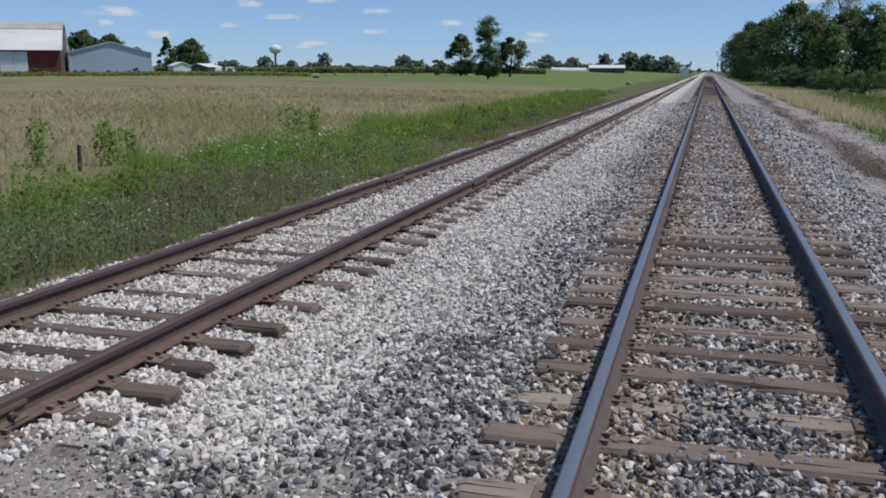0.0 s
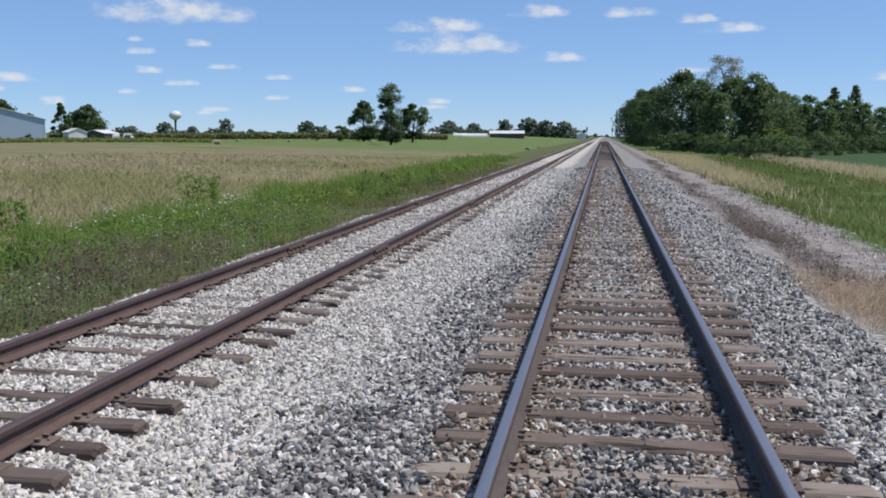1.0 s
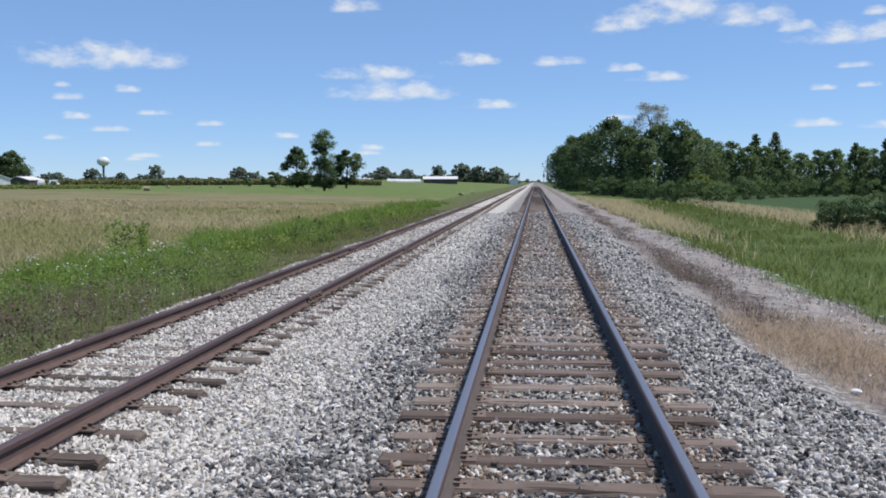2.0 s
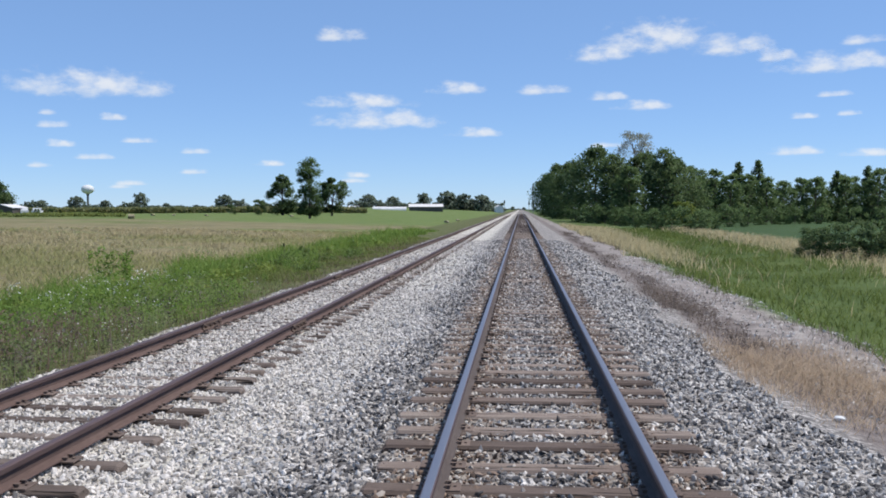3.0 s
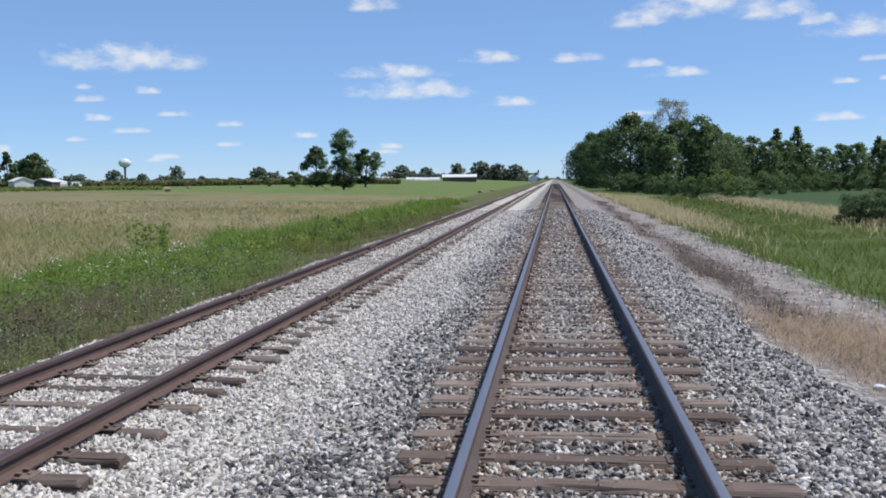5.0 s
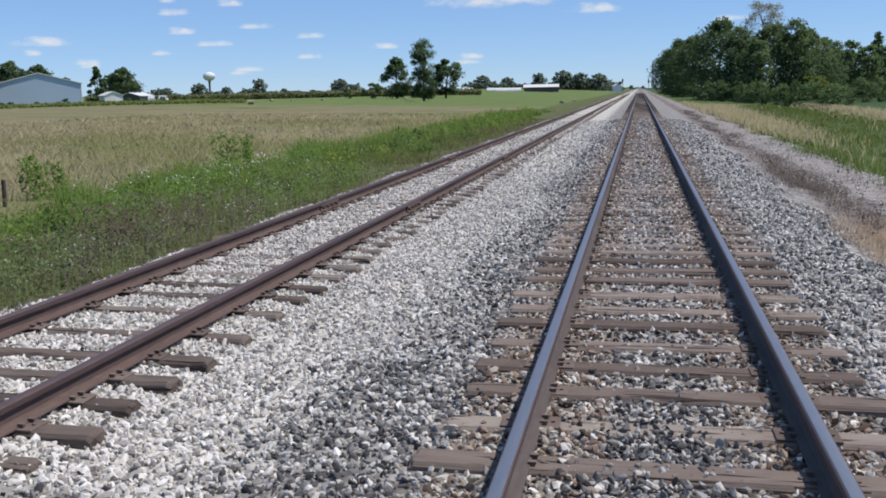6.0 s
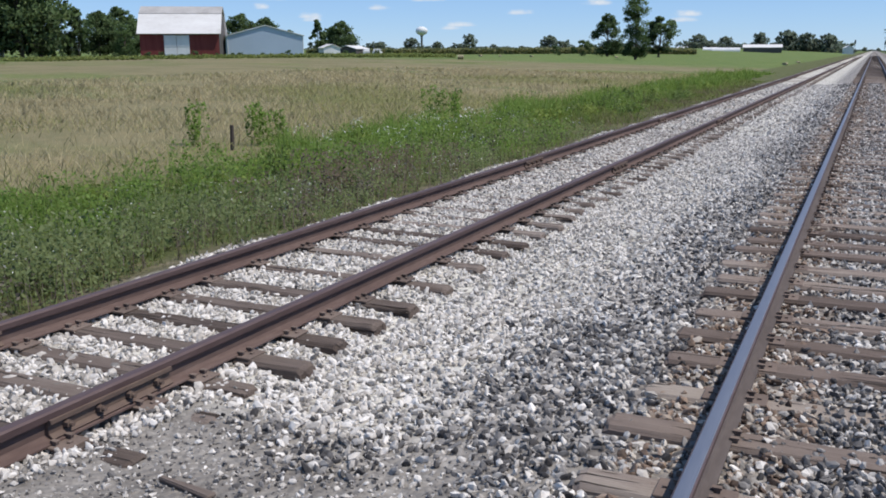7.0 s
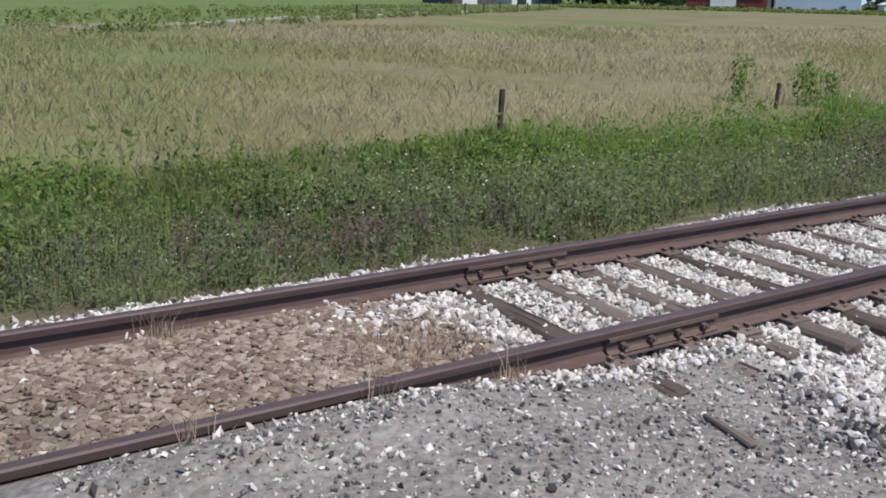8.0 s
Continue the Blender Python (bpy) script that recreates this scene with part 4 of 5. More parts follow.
def plant(proto, x, y, s=1.0, turn=0.0, tall=1.0, label="", sink=0.1):
    m = pose(x, y, float(ground_z(x, y)) - sink, 0, 0, turn) @ Matrix.Diagonal((s, s, s * tall, 1))
    if proto.name in used:
        ob = copy_thing(proto, m)
    else:
        used.add(proto.name)
        proto.matrix_basis = m
        ob = proto
    if label:
        ob["label"] = label
    return ob


def ahead(az, dist):
    """The place at that bearing (degrees to the right of the track) and distance."""
    return -0.25 + dist * math.sin(radians(az)), 0.7 + dist * math.cos(radians(az))


# the lone poplar of the hay field and its two companions
lone = tree("poplar_tree", "tall green poplar standing alone in the hay field", 11, 11.4, [(0, 0.45), (0.08, 0.8), (0.25, 0.95), (0.45, 0.8), (0.6, 1.0), (0.85, 0.8), (1, 0.35)], 0.07, 4.7, 13000, 0.14, LEAF_LIGHT, 90, 0.26, 0, -0.02)
plant(lone, *ahead(-13.1, 173), 1.0, 40)
comp = tree("field_tree", "broad dark green tree at the edge of the field", 12, 10.5, ROUND, 0.08, 7.4, 7000, 0.25, LEAF, 70, 0.3)
plant(comp, *ahead(-14.75, 238), 1.0, 10)
comp2 = tree("field_tree", "leaning dark green tree behind the poplar", 13, 10.3, [(0, 0.5), (0.3, 0.7), (0.6, 1.0), (0.85, 0.7), (1, 0.2)], 0.12, 9.0, 6500, 0.26, LEAF, 48, 0.3, 0.06, 0.15)
plant(comp2, *ahead(-11.75, 240), 1.0, 0)
bush = tree("shrub", "low rounded dark green shrub", 14, 3.2, [(0, 0.8), (0.3, 1.0), (0.7, 0.8), (1, 0.3)], 0.05, 4.6, 2600, 0.13, LEAF, 20, 0.06, category="shrub")
plant(bush, *ahead(-16.2, 245), 1.3, 0, label="dark shrub at the edge of the corn field")
plant(bush, *ahead(-17.9, 250), 0.65, 50, label="small shrub on the edge of the green field")

# the wood on the other side of the main line
oak = tree("oak_tree", "large dark green broadleaf tree in the trackside wood", 21, 14.5, ROUND, 0.0, 12.5, 9000, 0.26, LEAF, 160, 0.35, 0, 0.03)
elm = tree("elm_tree", "tall dark broadleaf tree with an uneven crown", 22, 15.5, [(0, 0.5), (0.15, 0.9), (0.4, 1.0), (0.65, 0.75), (0.85, 0.6), (1, 0.25)], 0.0, 10.0, 8000, 0.26, LEAF, 145, 0.35, 0, 0.03)
young = tree("ash_tree", "mid-green ash tree at the edge of the wood", 23, 11.5, [(0, 0.8), (0.3, 1.0), (0.6, 0.8), (0.85, 0.55), (1, 0.2)], 0.0, 8.5, 3300, 0.27, LEAF_LIGHT, 95, 0.22, 0, 0.15)
spire = tree("spruce_tree", "narrow dark pointed tree rising over the wood", 24, 13.5, CONE, 0.0, 6.2, 3600, 0.24, LEAF, 110, 0.22, 0, 0.25)
pale = tree("dying_tree", "half-bare pale grey tree with sparse leaves", 25, 15.5, [(0, 0.1), (0.4, 0.5), (0.7, 1.0), (1, 0.5)], 0.45, 8.5, 4200, 0.14, LEAF_PALE, 60, 0.28, 0, 0.1)
for proto, az, dist, s, turn in ((oak, 3.1, 260, 1.05, 20), (oak, 2.35, 330, 1.08, 80), (oak, 1.75, 430, 1.08, 130), (elm, 1.65, 560, 0.94, 40), (oak, 4.6, 205, 0.96, 200), (elm, 5.6, 190, 0.84, 90), (young, 6.6, 178, 0.92, 10), (oak, 7.5, 190, 0.83, 300),
                                (elm, 8.75, 172, 0.83, 30), (oak, 9.4, 185, 0.74, 160), (young, 10.2, 190, 0.94, 120), (elm, 10.9, 205, 0.68, 250), (young, 11.7, 200, 0.92, 45), (spire, 13.0, 225, 0.99, 0), (spire, 14.1, 230, 0.96, 77), (young, 12.6, 195, 0.83, 200), (young, 13.6, 205, 0.85, 310), (young, 14.6, 200, 0.78, 150),
                                (young, 15.6, 205, 0.72, 60), (young, 16.5, 210, 0.78, 20), (young, 17.3, 205, 0.78, 190), (spire, 18.4, 215, 0.74, 140), (young, 18.9, 210, 0.78, 100), (spire, 20.0, 210, 0.79, 200), (young, 20.6, 205, 0.90, 260), (young, 21.6, 210, 0.74, 15), (spire, 22.6, 215, 0.68, 50), (young, 23.6, 210, 0.63, 90), (oak, 25.0, 230, 0.55, 10), (young, 26.3, 220, 0.66, 140)):
    plant(proto, *ahead(az, dist), s * 1.08, turn, sink=0.4)
for k in range(18):
    plant(young, *ahead(10.8 + k * 0.95 + rngt.uniform(-0.2, 0.2), 222 + rngt.uniform(-5, 12)), rngt.uniform(0.78, 0.95), k * 67, sink=0.4)
plant(pale, *ahead(7.0, 196), 1.26, 0, sink=0.3)
yellow = tree("shrub", "bright yellow-green shrub in front of the wood", 26, 4.2, [(0, 0.9), (0.3, 1.0), (0.7, 0.8), (1, 0.4)], 0.02, 6.5, 3600, 0.12, LEAF_YELLOW, 26, 0.08, category="shrub")
plant(yellow, *ahead(9.9, 140), 0.95, 0)
hedge = tree("shrub", "low leafy green shrub at the edge of the wood", 27, 2.9, [(0, 0.9), (0.4, 1.0), (1, 0.5)], 0.0, 5.2, 1900, 0.12, LEAF_LIGHT, 30, 0.06, category="shrub")
for az, dist, s in ((10.6, 118, 1.0), (9.2, 128, 1.1), (8.0, 140, 1.0), (11.3, 135, 0.9), (12.4, 150, 1.2), (13.6, 165, 1.1), (14.9, 170, 1.0), (16.2, 175, 1.1), (17.6, 180, 1.0), (19.2, 180, 1.1), (20.8, 180, 1.0), (22.4, 180, 1.1), (24, 180, 1.2), (4.4, 185, 1.3), (5.2, 175, 1.2), (6.1, 160, 1.1), (6.9, 155, 1.2), (3.4, 230, 1.6), (2.6, 290, 1.8)):
    plant(hedge, *ahead(az, dist), s, az * 37)
near_bush = tree("shrub", "dark green bramble shrub by the soybean field", 28, 1.9, [(0, 0.9), (0.4, 1.0), (0.8, 0.7), (1, 0.4)], 0.0, 3.0, 4200, 0.06, LEAF, 34, 0.05, category="shrub")
for az, dist, s in ((17.6, 58, 1.0), (18.9, 57, 1.1), (20.3, 56, 1.25), (21.8, 56, 1.1)):
    plant(near_bush, *ahead(az, dist), s, az * 53)

# farm trees on the other side of the hay field
maple = tree("maple_tree", "large dense shade tree beside the farmstead", 31, 17, ROUND, 0.12, 15, 7500, 0.47, LEAF, 120, 0.45, 0, 0.1)
for az, dist, s, turn in ((-52.2, 186, 1.0, 0), (-50.6, 196, 1.1, 60), (-48.9, 180, 0.9, 140), (-47.9, 192, 0.95, 220), (-61.0, 300, 0.6, 20), (-60.0, 310, 0.65, 70), (-58.6, 320, 0.45, 170), (-43.6, 215, 0.62, 300), (-36.9, 240, 0.62, 80), (-35.4, 245, 0.58, 130), (-44.8, 210, 0.55, 33), (-34.0, 250, 0.4, 10)):
    plant(maple, *ahead(az, dist), s, turn)
cedar = tree("cedar_tree", "dark pointed cedar tree beside the farm shed", 32, 8.5, CONE, 0.04, 5.0, 4500, 0.2, LEAF, 34, 0.2)
for az, dist, s in ((-32.3, 262, 1.15), (-45.9, 190, 0.9), (-47.2, 200, 0.8)):
    plant(cedar, *ahead(az, dist), s, az * 20)
for az, dist, s in ((-30.9, 272, 0.58), (-31.5, 280, 0.50), (-43.0, 205, 0.40)):
    plant(maple, *ahead(az, dist), s, az * 31)
plant(young, *ahead(-43.4, 195), 0.55, 10)
for k in range(22):
    az = -48 + k * 0.95 + rngt.uniform(-0.3, 0.3)
    plant(bush, *ahead(az, 156 + rngt.uniform(-6, 8)), rngt.uniform(0.15, 0.3), k * 40, label="low weedy shrub in front of the farm buildings")

az_, d_ = np.radians(rs.uniform(-50, -24, 1500)), rs.uniform(146, 160, 1500)
weeds("farm_weeds", "rough green weeds along the farmyard edge", -0.25 + d_ * np.sin(az_), 0.7 + d_ * np.cos(az_), rs.uniform(0.12, 0.5, 1500), 16, 0.24, GRASS, 0, 0.6)

# the far tree line round the horizon, its haze put into the leaf colour
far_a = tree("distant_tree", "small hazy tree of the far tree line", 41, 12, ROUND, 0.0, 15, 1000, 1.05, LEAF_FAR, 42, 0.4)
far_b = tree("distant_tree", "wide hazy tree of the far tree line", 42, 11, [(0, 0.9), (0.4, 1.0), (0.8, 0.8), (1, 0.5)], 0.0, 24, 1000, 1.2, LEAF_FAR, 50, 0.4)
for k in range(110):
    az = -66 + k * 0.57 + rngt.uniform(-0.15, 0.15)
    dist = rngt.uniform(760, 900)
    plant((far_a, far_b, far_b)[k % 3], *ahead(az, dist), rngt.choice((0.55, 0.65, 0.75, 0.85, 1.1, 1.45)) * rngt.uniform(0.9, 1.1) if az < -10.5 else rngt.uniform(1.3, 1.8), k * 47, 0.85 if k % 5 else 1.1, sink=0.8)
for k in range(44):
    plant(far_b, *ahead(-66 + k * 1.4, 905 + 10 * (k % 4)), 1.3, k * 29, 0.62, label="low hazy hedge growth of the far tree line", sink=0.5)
for k in range(9):
    plant(far_b if k % 3 else far_a, *ahead(-4.6 + k * 0.36, 640 + 20 * (k % 3)), rngt.uniform(1.35, 1.75), k * 61, label="dark hazy tree in the grove by the far siding", sink=1.0)
for k in range(7):
    plant((far_a, far_b)[k % 2], *ahead(-1.2 + k * 0.35, 1500 + 60 * k), rngt.uniform(0.7, 1.1), k * 33, sink=2)
for k in range(14):
    plant((far_a, far_b)[k % 2], *ahead(12 + k * 1.4, 420), 0.9, k * 71, sink=1)

# ---- farm buildings ----
RED_WOOD = surface("faded red barn boards", [(0.25, (0.10, 0.022, 0.02)), (0.5, (0.17, 0.038, 0.034)), (0.8, (0.24, 0.07, 0.06))], 0.6, 5, bump=0.5, depth=0.02, stretch=(3, 3, 0.3))
GREY_WOOD = surface("weathered dark grey boards", [(0.25, (0.05, 0.046, 0.044)), (0.6, (0.11, 0.10, 0.095)), (0.8, (0.17, 0.155, 0.15))], 0.6, 5, bump=0.5, depth=0.02, stretch=(3, 3, 0.3))
ROOF_TIN = surface("white painted tin roof with rust streaks", [(0.2, (0.36, 0.31, 0.28)), (0.4, (0.62, 0.60, 0.58)), (0.7, (0.74, 0.73, 0.71))], 0.35, 2.5, rough=0.6, bump=0.2, depth=0.02, stretch=(2.5, 0.5, 0.5))
ROOF_GREY = surface("weathered grey roofing", [(0.25, (0.24, 0.23, 0.22)), (0.55, (0.40, 0.385, 0.37)), (0.8, (0.52, 0.5, 0.48))], 0.4, 3, rough=0.75, bump=0.3, depth=0.02)
BLUE_TIN = surface("pale blue-grey steel siding", [(0.25, (0.38, 0.46, 0.56)), (0.55, (0.43, 0.51, 0.61)), (0.8, (0.47, 0.55, 0.65))], 0.2, 3, rough=0.55, bump=0.1, depth=0.01)
WHITE_PAINT = surface("weathered white paint", [(0.25, (0.52, 0.53, 0.53)), (0.55, (0.68, 0.69, 0.69)), (0.8, (0.78, 0.78, 0.77))], 0.4, 4, rough=0.7, bump=0.2, depth=0.01)
DARK = surface("dark unlit glass", [(0.3, (0.02, 0.022, 0.025)), (0.7, (0.05, 0.05, 0.055))], 1, 6, rough=0.3, bump=0)
POST_WOOD = surface("grey-brown fence post wood", [(0.25, (0.035, 0.026, 0.022)), (0.55, (0.075, 0.058, 0.05)), (0.8, (0.14, 0.115, 0.10))], 6, 30, bump=0.6, depth=0.01, stretch=(2, 2, 0.3))


def outline_wall(profile, y0, y1):
    return prism(profile, y0, y1)


def roof_slab(parent, name, a, b, y0, y1, material, label="", thick=0.12):
    a, b = Vector((a[0], a[1])), Vector((b[0], b[1]))
    nrm = Vector((-(b - a).y, (b - a).x)).normalized() * thick
    if nrm.y < 0:
        nrm = -nrm
    bm = prism([tuple(a), tuple(b), tuple(b + nrm), tuple(a + nrm)], y0, y1)
    return part(name, bm, material, parent, label)


def barn():
    """Gambrel barn; its ridge runs along local y and its long side faces local +x."""
    az, dist = -40.1, 172
    x, y = ahead(az, dist)
    b = empty("barn", pose(x, y, float(ground_z(x, y)) - 0.2, 0, 0, -90 - az - 8))
    tagged(b, "old red gambrel barn with white tin roof and sliding doors", "barn")
    L, D, e, k, r = 13.2, 10.0, 4.3, 7.4, 8.6
    ky = 2.3
    part("wall", outline_wall([(-D / 2, -0.3), (D / 2, -0.3), (D / 2, e), (ky, k), (0, r), (-ky, k), (-D / 2, e)], -L / 2, L / 2), RED_WOOD, b)
    part("gable_end", outline_wall([(-D / 2, -0.3), (D / 2 - 0.01, -0.3), (D / 2 - 0.01, e), (ky, k), (0, r - 0.01), (-ky, k), (-D / 2, e)], L / 2 + 0.005, L / 2 + 0.06), GREY_WOOD, b, "dark grey slab over the gable end")
    for s in (-1, 1):
        roof_slab(b, "lower_roof", (s * (D / 2 + 0.5), e - 0.35), (s * ky, k + 0.02), -L / 2 - 0.4, L / 2 + 0.4, ROOF_TIN, "white tin lower roof slope streaked with rust")
        roof_slab(b, "upper_roof", (s * (ky + 0.15), k - 0.02), (s * -0.0, r + 0.05), -L / 2 - 0.4, L / 2 + 0.4, ROOF_GREY, "grey weathered upper roof slope")
    for y0, y1 in ((-2.6, -0.55), (-0.5, 1.6)):
        dr = part("sliding_door", a_box(D / 2 + 0.02, D / 2 + 0.14, y0, y1, 0.1, 3.75, 0.02), WHITE_PAINT, b, "faded white sliding barn door")
        for z in (0.6, 1.9, 3.3):
            part("batten", a_box(D / 2 + 0.14, D / 2 + 0.18, y0 + 0.05, y1 - 0.05, z, z + 0.14), WHITE_PAINT, dr)
    part("door_track", a_box(D / 2 + 0.02, D / 2 + 0.22, -4.6, 3.4, 3.8, 3.95), GREY_WOOD, b)
    return b


def gable_shed(name, label, category, az, dist, turn, W, L, eave, ridge, wall_m, roof_m, gable_front=True, lift=0.0):
    """A plain gabled shed; local -y looks towards the track crossing when turn is 0."""
    x, y = ahead(az, dist)
    s = empty(name, pose(x, y, float(ground_z(x, y)) + lift, 0, 0, -az + turn))
    tagged(s, label, category)
    half = W / 2
    if gable_front:
        part("wall", prism([(-half, -0.3), (half, -0.3), (half, eave), (0, ridge), (-half, eave)], -L / 2, L / 2), wall_m, s)
        for q in (-1, 1):
            roof_slab(s, "roof", (q * (half + 0.25), eave - 0.1), (0, ridge + 0.03), -L / 2 - 0.25, L / 2 + 0.25, roof_m)
    return s


barn()
shed = gable_shed("machine_shed", "pale blue-grey steel machine shed beside the barn", "shed", -35.55, 182, 3, 13.4, 20, 3.6, 5.3, BLUE_TIN, WHITE_PAINT)
for i in range(40):
    xx = -6.5 + i * 13.0 / 39
    part("siding_rib", a_box(xx - 0.025, xx + 0.025, -10.03, -10.0, -0.1, 3.55 + (6.7 - abs(xx)) * 1.7 / 6.7 * 0.97), BLUE_TIN, shed)
part("corner_trim", a_box(-6.75, -6.6, -10.05, -9.9, -0.2, 3.6), WHITE_PAINT, shed)
part("corner_trim", a_box(6.6, 6.75, -10.05, -9.9, -0.2, 3.6), WHITE_PAINT, shed)

# a low dark barn with a wide white roof and a small white garage beside it
low = gable_shed("low_barn", "low dark grey barn with a broad white roof", "barn", -56.0, 165, -56, 9.5, 9, 2.3, 4.0, GREY_WOOD, ROOF_TIN)
part("door", a_box(4.76, 4.82, -2.5, 0.5, 0, 2.0), WHITE_PAINT, low, "white barn door")
gar = gable_shed("garage", "small white garage with a tin roof", "garage", -52.9, 170, 42, 4.6, 6, 2.0, 3.4, WHITE_PAINT, ROOF_TIN)
part("garage_door", a_box(-1.1, 1.1, -3.06, -3.0, 0, 1.8), DARK, gar, "dark garage door opening")
house = gable_shed("farmhouse", "white farmhouse half hidden behind shade trees", "house", -51.2, 188, 30, 6, 8, 4.4, 6.6, WHITE_PAINT, ROOF_GREY)
for wx in (-1.4, 1.4):
    for wz in (1.0, 3.1):
        w = part("window", a_box(wx - 0.45, wx + 0.45, -4.05, -4.0, wz, wz + 1.2), DARK, house)
        part("window_sill", a_box(wx - 0.55, wx + 0.55, -4.12, -4.0, wz - 0.1, wz), WHITE_PAINT, w)
# small white sheds, a trailer and two parked vehicles beyond the machine shed
gable_shed("white_shed", "small white shed by the machine shed", "shed", -31.6, 235, 15, 4.2, 5, 1.7, 2.5, WHITE_PAINT, ROOF_TIN, lift=0.3)
gable_shed("open_shed", "low open shed with a white roof", "shed", -30.2, 245, -40, 6.5, 5, 1.6, 2.3, GREY_WOOD, ROOF_TIN, lift=0.2)


def vehicle(label, az, dist, turn, paint):
    x, y = ahead(az, dist)
    v = empty("pickup_truck", pose(x, y, float(ground_z(x, y)) + 0.05, 0, 0, -az + turn))
    tagged(v, label, "truck", "parked farm vehicles")
    part("body", prism([(-2.6, 0.45), (2.6, 0.45), (2.6, 1.0), (1.5, 1.1), (0.9, 1.75), (-0.6, 1.75), (-0.8, 1.1), (-2.6, 1.1)], -0.9, 0.9), paint, v)
    part("side_window", prism([(-0.5, 1.15), (1.2, 1.15), (0.8, 1.65), (-0.45, 1.65)], -0.92, 0.92), DARK, v)
    for wx in (-1.6, 1.6):
        for wy in (-0.8, 0.8):
            bm = bmesh.new()
            rod(bm, (wx, wy - 0.12, 0.38), (wx, wy + 0.12, 0.38), 0.38, n=14)
            part("wheel", bm, DARK, v)
    return v


vehicle("white pickup truck parked beside the farm sheds", -28.7, 240, 80, WHITE_PAINT)
vehicle("white pickup truck parked at the field edge", -29.4, 244, 95, WHITE_PAINT)


def vault(name, label, az, dist, length, radius, rise):
    x, y = ahead(az, dist)
    v = empty(name, pose(x, y, float(ground_z(x, y)), 0, 0, 90 - az))
    tagged(v, label, "greenhouse")
    arc = [(math.cos(t) * radius, math.sin(t) * rise) for t in np.linspace(0, math.pi, 11)]
    part("cover", prism([(radius, -0.3)] + arc + [(-radius, -0.3)], -length / 2, length / 2), WHITE_PAINT, v)
    for k in range(9):
        bm = bmesh.new()
        yy = -length / 2 + k * length / 8
        for (xa, za), (xb, zb) in zip(arc, arc[1:]):
            rod(bm, (xa, yy, za + 0.05), (xb, yy, zb + 0.05), 0.06, n=5)
        part("hoop", bm, WHITE_PAINT, v)


vault("hoop_house", "long white plastic hoop house across the field", -7.9, 405, 11.0, 2.4, 1.4)
vault("hoop_house", "long white plastic hoop house across the field", -8.8, 410, 6.0, 2.2, 1.2)
vault("hoop_house", "short white plastic hoop house across the field", -10.4, 415, 4.6, 2.0, 1.0)
far_shed = gable_shed("long_shed", "long low shed with a white roof behind the field", "shed", -5.9, 410, 90, 7, 15, 1.9, 3.0, GREY_WOOD, ROOF_TIN, lift=0.1)
gable_shed("elevator_shed", "small white building far along the railway", "shed", -1.35, 560, 10, 4.5, 6, 3.2, 4.4, WHITE_PAINT, WHITE_PAINT)


def water_tower():
    x, y = ahead(-26.0, 1110)
    w = empty("water_tower", pose(x, y, 1.0))
    tagged(w, "white water tower with a round tank on a slim stem", "water tower")
    bm = bmesh.new()
    bmesh.ops.create_uvsphere(bm, u_segments=24, v_segments=14, radius=7.0)
    bmesh.ops.transform(bm, matrix=Matrix.Translation((0, 0, 24.2)) @ Matrix.Diagonal((1, 1, 0.74, 1)), verts=bm.verts)
    part("tank", bm, WHITE_PAINT, w)
    bm = bmesh.new()
    rod(bm, (0, 0, -3), (0, 0, 2), 3.0, 1.15, 18)
    rod(bm, (0, 0, 2), (0, 0, 17), 1.15, 1.15, 18)
    rod(bm, (0, 0, 17), (0, 0, 20.5), 1.15, 2.4, 18)
    part("stem", bm, GREY_WOOD, w, "dark grey steel stem")
    bm = bmesh.new()
    for k in range(20):
        a0, a1 = k * math.pi / 10, (k + 1) * math.pi / 10
        rod(bm, (math.cos(a0) * 7.0, math.sin(a0) * 7.0, 24.2), (math.cos(a1) * 7.0, math.sin(a1) * 7.0, 24.2), 0.1, n=5)
    part("catwalk", bm, BLUE_TIN, w)


water_tower()

# a lattice mast and signal posts far along the line
mast = empty("signal_mast", pose(6.6, 520, -0.5))
tagged(mast, "slim grey lattice mast beside the far railway line", "mast")
bm = bmesh.new()
for sx, sy in ((-0.5, -0.5), (0.5, -0.5), (0, 0.5)):
    rod(bm, (sx, sy, 0), (sx * 0.3, sy * 0.3, 16), 0.12, 0.08, 5)
for k in range(10):
    z, q = k * 1.6, 1 - 0.07 * k
    rod(bm, (-0.5 * q, -0.5 * q, z), (0.5 * q, -0.5 * q, z + 1.6), 0.05, n=4)
part("lattice", bm, ROOF_GREY, mast)
part("antenna_box", a_box(-0.5, 0.5, -0.3, 0.3, 12.5, 15.5, 0.05), ROOF_GREY, mast)
for mx, my, mh in ((4.0, 470, 6.0), (-9.0, 500, 7.0)):
    sg = empty("signal_post", pose(mx, my, -0.4))
    tagged(sg, "railway signal post far along the line", "signal")
    bm = bmesh.new()
    rod(bm, (0, 0, 0), (0, 0, mh), 0.12, 0.1, 8)
    part("pole", bm, ROOF_GREY, sg)
    part("signal_head", a_box(-0.35, 0.35, -0.2, 0.15, mh - 1.6, mh, 0.05), DARK, sg)


